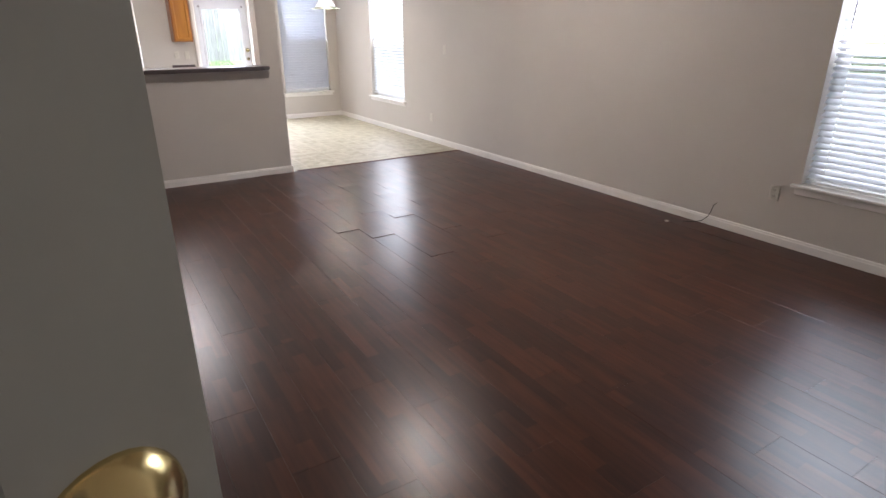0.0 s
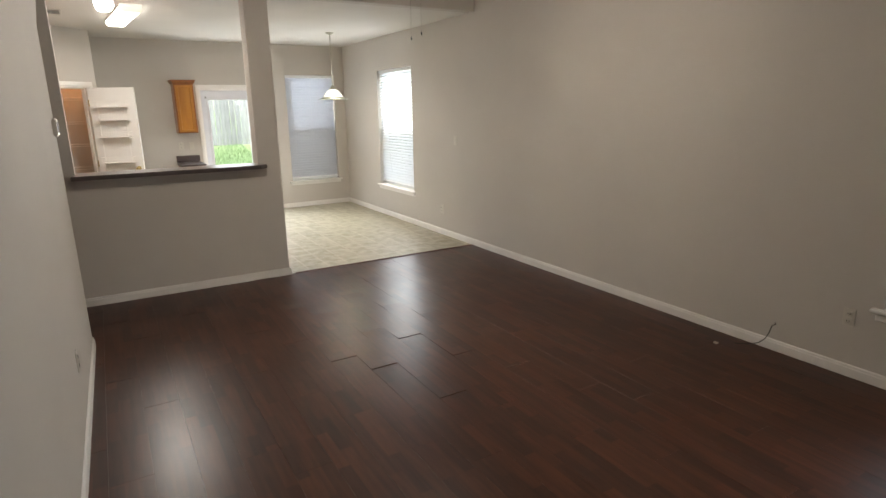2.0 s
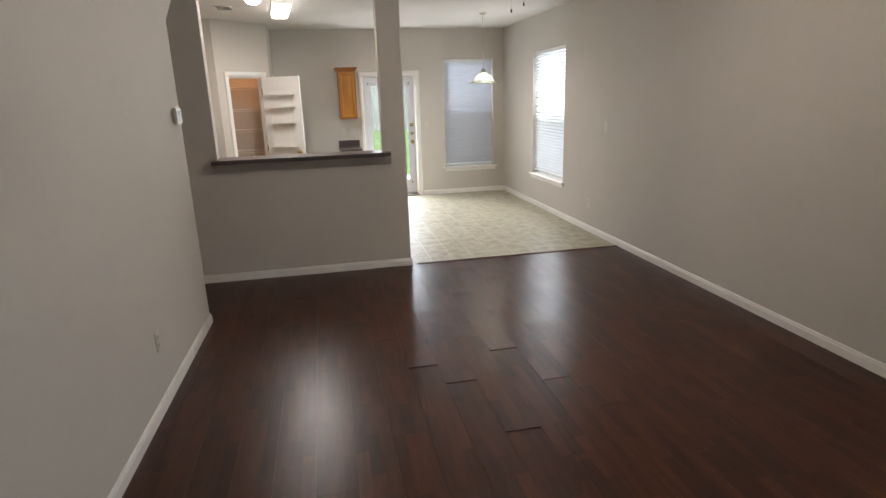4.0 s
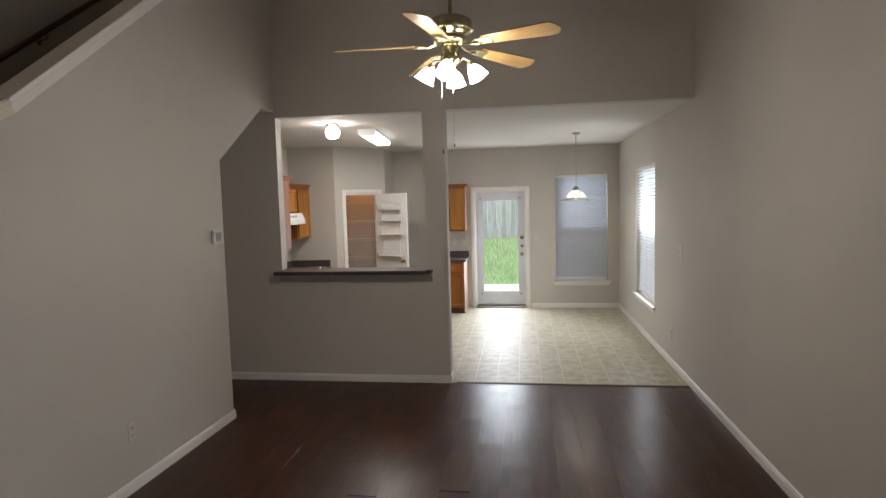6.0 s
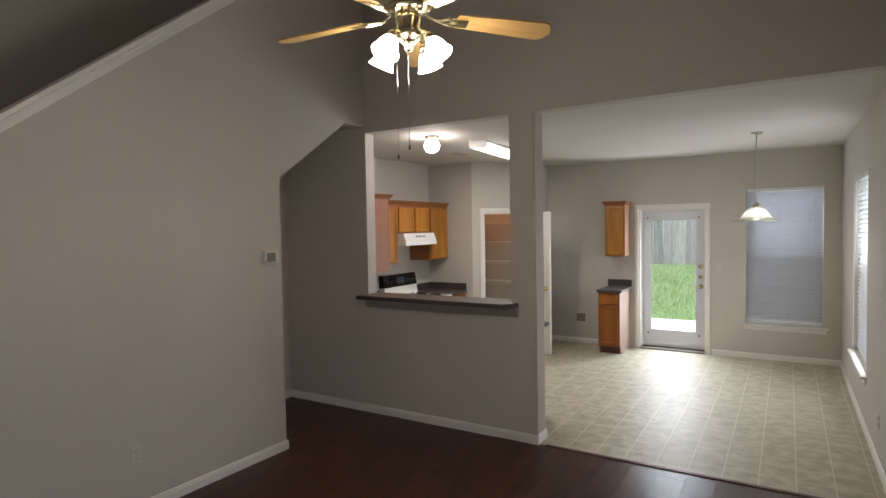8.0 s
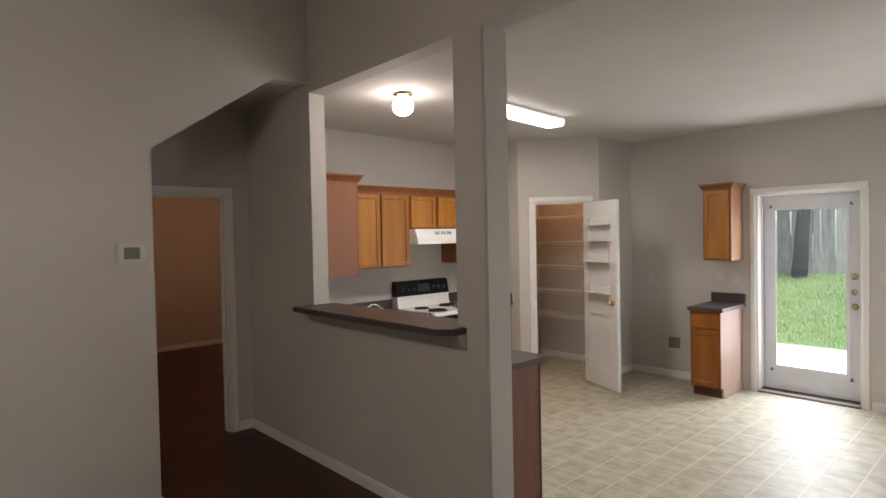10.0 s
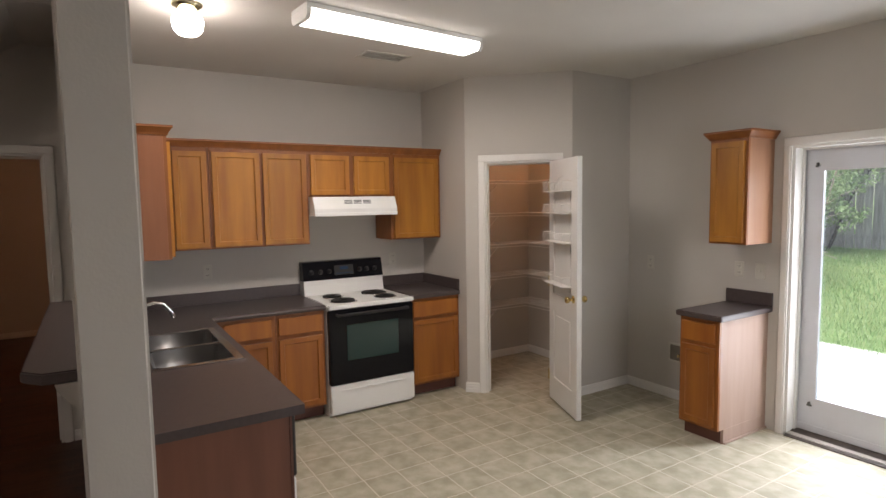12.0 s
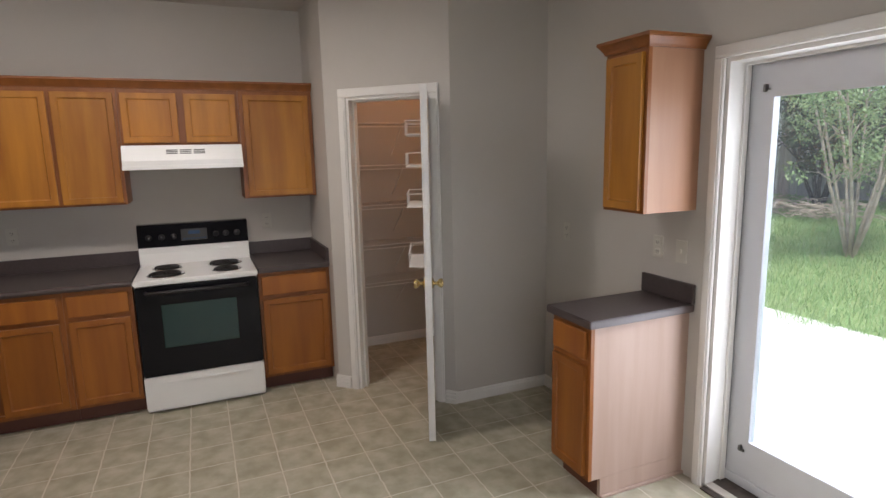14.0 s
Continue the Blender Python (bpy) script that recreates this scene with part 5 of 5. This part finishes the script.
def tree(x, y, label, stems, height, clumps, nleaf, lsize, mat, spread, lean=.25, r0=.05, low=.45, name="tree", bark="bark"):
    root = empty(name, pose(x, y, rise_at(y) - .02), label, "tree")
    bm = bmesh.new()
    tips = []
    for k in range(stems):
        a = 2 * math.pi * k / stems + rng.uniform(-.4, .4)
        pts, p = [], Vector((math.cos(a) * r0 * 1.2, math.sin(a) * r0 * 1.2, 0))
        for j in range(7):
            pts.append(tuple(p))
            p = p + Vector((math.cos(a) * lean * rng.uniform(.4, 1.2), math.sin(a) * lean * rng.uniform(.4, 1.2), height / 6 * rng.uniform(.8, 1.1)))
            if j > 2: tips.append(p.copy())
        tube(bm, pts, [r0 * (1 - j / 8) for j in range(7)], 7)
        for j in range(2, 6):
            for _ in range(2):
                b = Vector(pts[j])
                e = b + Vector((rng.uniform(-1, 1), rng.uniform(-1, 1), rng.uniform(.3, 1))) * spread * .55
                tube(bm, [tuple(b), tuple((b + e) / 2 + Vector((0, 0, .05))), tuple(e)], [r0 * .4, r0 * .25, r0 * .12], 5)
                tips.append(e)
    part("trunk", bm, bark, root, smooth=True)
    vs, fs = [], []
    for _ in range(clumps):
        t = rng.choice(tips)
        c = (t.x + rng.gauss(0, spread * .3), t.y + rng.gauss(0, spread * .3), max(height * low * rng.uniform(.6, 1), t.z + rng.gauss(0, spread * .25)))
        rr = spread * rng.uniform(.18, .42)
        foliage(vs, fs, c, (rr, rr, rr * .8), nleaf, lsize)
    me = bpy.data.meshes.new("crown")
    me.from_pydata(vs, [], fs)
    me.materials.append(M[mat])
    ob = new("crown", me)
    ob.parent = root
    return root


tree(-.52, 16.13, "slender multi-stemmed crape myrtle with pale stems and thin green foliage", 9, 3.2, 270, 46, .024, "leaf", .62, .15, .026, .22)
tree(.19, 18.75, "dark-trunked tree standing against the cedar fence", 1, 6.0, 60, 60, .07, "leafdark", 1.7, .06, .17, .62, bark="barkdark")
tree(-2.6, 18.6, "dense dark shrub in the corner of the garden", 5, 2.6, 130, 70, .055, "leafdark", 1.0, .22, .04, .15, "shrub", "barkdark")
tree(-1.3, 18.9, "leafy green shrub against the fence", 4, 2.0, 80, 50, .045, "leaf", .7, .18, .03, .12, "shrub", "barkdark")
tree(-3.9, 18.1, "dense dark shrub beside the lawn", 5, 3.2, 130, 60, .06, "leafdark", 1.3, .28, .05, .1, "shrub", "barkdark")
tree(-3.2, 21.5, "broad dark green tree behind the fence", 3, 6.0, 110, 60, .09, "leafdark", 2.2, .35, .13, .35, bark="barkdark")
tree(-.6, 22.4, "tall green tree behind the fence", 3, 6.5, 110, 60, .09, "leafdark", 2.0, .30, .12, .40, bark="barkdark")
tree(3.6, 23.0, "broad green tree behind the fence", 3, 6.0, 70, 60, .09, "leaf", 2.2, .35, .13, .45)


def brush_pile(x, y):
    """A low heap of cut branches and dead twigs."""
    bm = bmesh.new()
    for _ in range(170):
        a, h = rng.uniform(0, 3.14), rng.uniform(.02, .30)
        c = Vector((rng.gauss(0, .55), rng.gauss(0, .22), h))
        d = Vector((math.cos(a), math.sin(a) * .5, rng.uniform(-.15, .15))) * rng.uniform(.12, .40)
        tube(bm, [tuple(c - d), tuple(c + Vector((0, 0, .03))), tuple(c + d)], [rng.uniform(.006, .014), .008, .004], 5)
    ob = part("brush_pile", bm, "bark", at=pose(x, y, rise_at(y)), kind="stuff")
    tagged(ob, "low heap of dead brown branches at the edge of the lawn", "brush pile")


brush_pile(-2.35, 17.75)

# ---- laminate planks of the living room floor ----
fl_root = empty("floor_living", pose(0, 0, 0), "dark mahogany laminate plank floor, slightly buckled and worn", "floor", kind="structure")
PW, PL = .193, 1.21


def plank_mesh(w, L):
    bm = boxed(.0002, w - .0002, .0002, L - .0002, -.011, 0, .0005)
    me = bpy.data.meshes.new("plank")
    bmesh.ops.recalc_face_normals(bm, faces=bm.faces[:])
    bm.to_mesh(me); bm.free(); me.materials.append(M["plank"])
    return me


def buckled_mesh(w, L):
    """A plank that has swelled: both ends curl up and the middle humps a little."""
    bm = bmesh.new()
    n, k = 26, 4
    grid = []
    for i in range(n + 1):
        v = L * i / n
        e = min(v, L - v)
        up = .0026 * math.exp(-(e / .09) ** 2) + .0002 * math.sin(v * 11 + w * 40)
        grid.append([bm.verts.new((.0002 + (w - .0004) * j / k, v, up + .00018 * math.exp(-min(j, k - j) * 1.2))) for j in range(k + 1)])
    for a, b in zip(grid, grid[1:]):
        for j in range(k): bm.faces.new((a[j], a[j + 1], b[j + 1], b[j]))
    me = bpy.data.meshes.new("plank")
    rim = [grid[0][j] for j in range(k)] + [g[k] for g in grid[:-1]] + [grid[n][j] for j in range(k, 0, -1)] + [g[0] for g in grid[:0:-1]]
    low = [bm.verts.new((v.co.x, v.co.y, -.011)) for v in rim]
    for q in range(len(rim)): bm.faces.new((rim[q], low[q], low[(q + 1) % len(rim)], rim[(q + 1) % len(rim)]))
    bm.faces.new(low)
    bmesh.ops.recalc_face_normals(bm, faces=bm.faces[:])
    tops = set(rim)
    for f in bm.faces: f.smooth = f.normal.z > .8
    for e in bm.edges: e.smooth = not (e.verts[0] in tops and e.verts[1] in tops)
    bm.to_mesh(me); bm.free(); me.materials.append(M["plank"])
    return me


cache, buckled = {}, {}
x = XK
col = 0
while x < XR - .01:
    w = min(PW, XR - x)
    y = YF + (-.37 * (col % 3) - .11 * (col % 2))
    while y < YHB - .11:
        a, b = max(y, YF), min(y + PL, YHB - .112)
        if b - a > .02:
            key = (round(w, 3), round(b - a, 3))
            if key not in cache: cache[key] = plank_mesh(*key)
            cxm, cym = x + w / 2, (a + b) / 2
            near = (1.95 < cxm < 3.15 and 3.7 < cym < 5.9)
            if near:
                if key not in buckled: buckled[key] = buckled_mesh(*key)
                shared("plank", buckled[key], fl_root, pose(x, a, .001 + rng.uniform(.0000, .0003), rng.uniform(-.03, .03), rng.uniform(-.08, .08)))
            else:
                shared("plank", cache[key], fl_root, pose(x, a, .001, rng.uniform(-.03, .03), rng.uniform(-.06, .06)))
        y += PL
    x += PW
    col += 1
part("threshold_strip", boxed(2.34, XR - .014, YHB - .135, YHB - .098, .002, .008, .003), "kick", kind="structure")
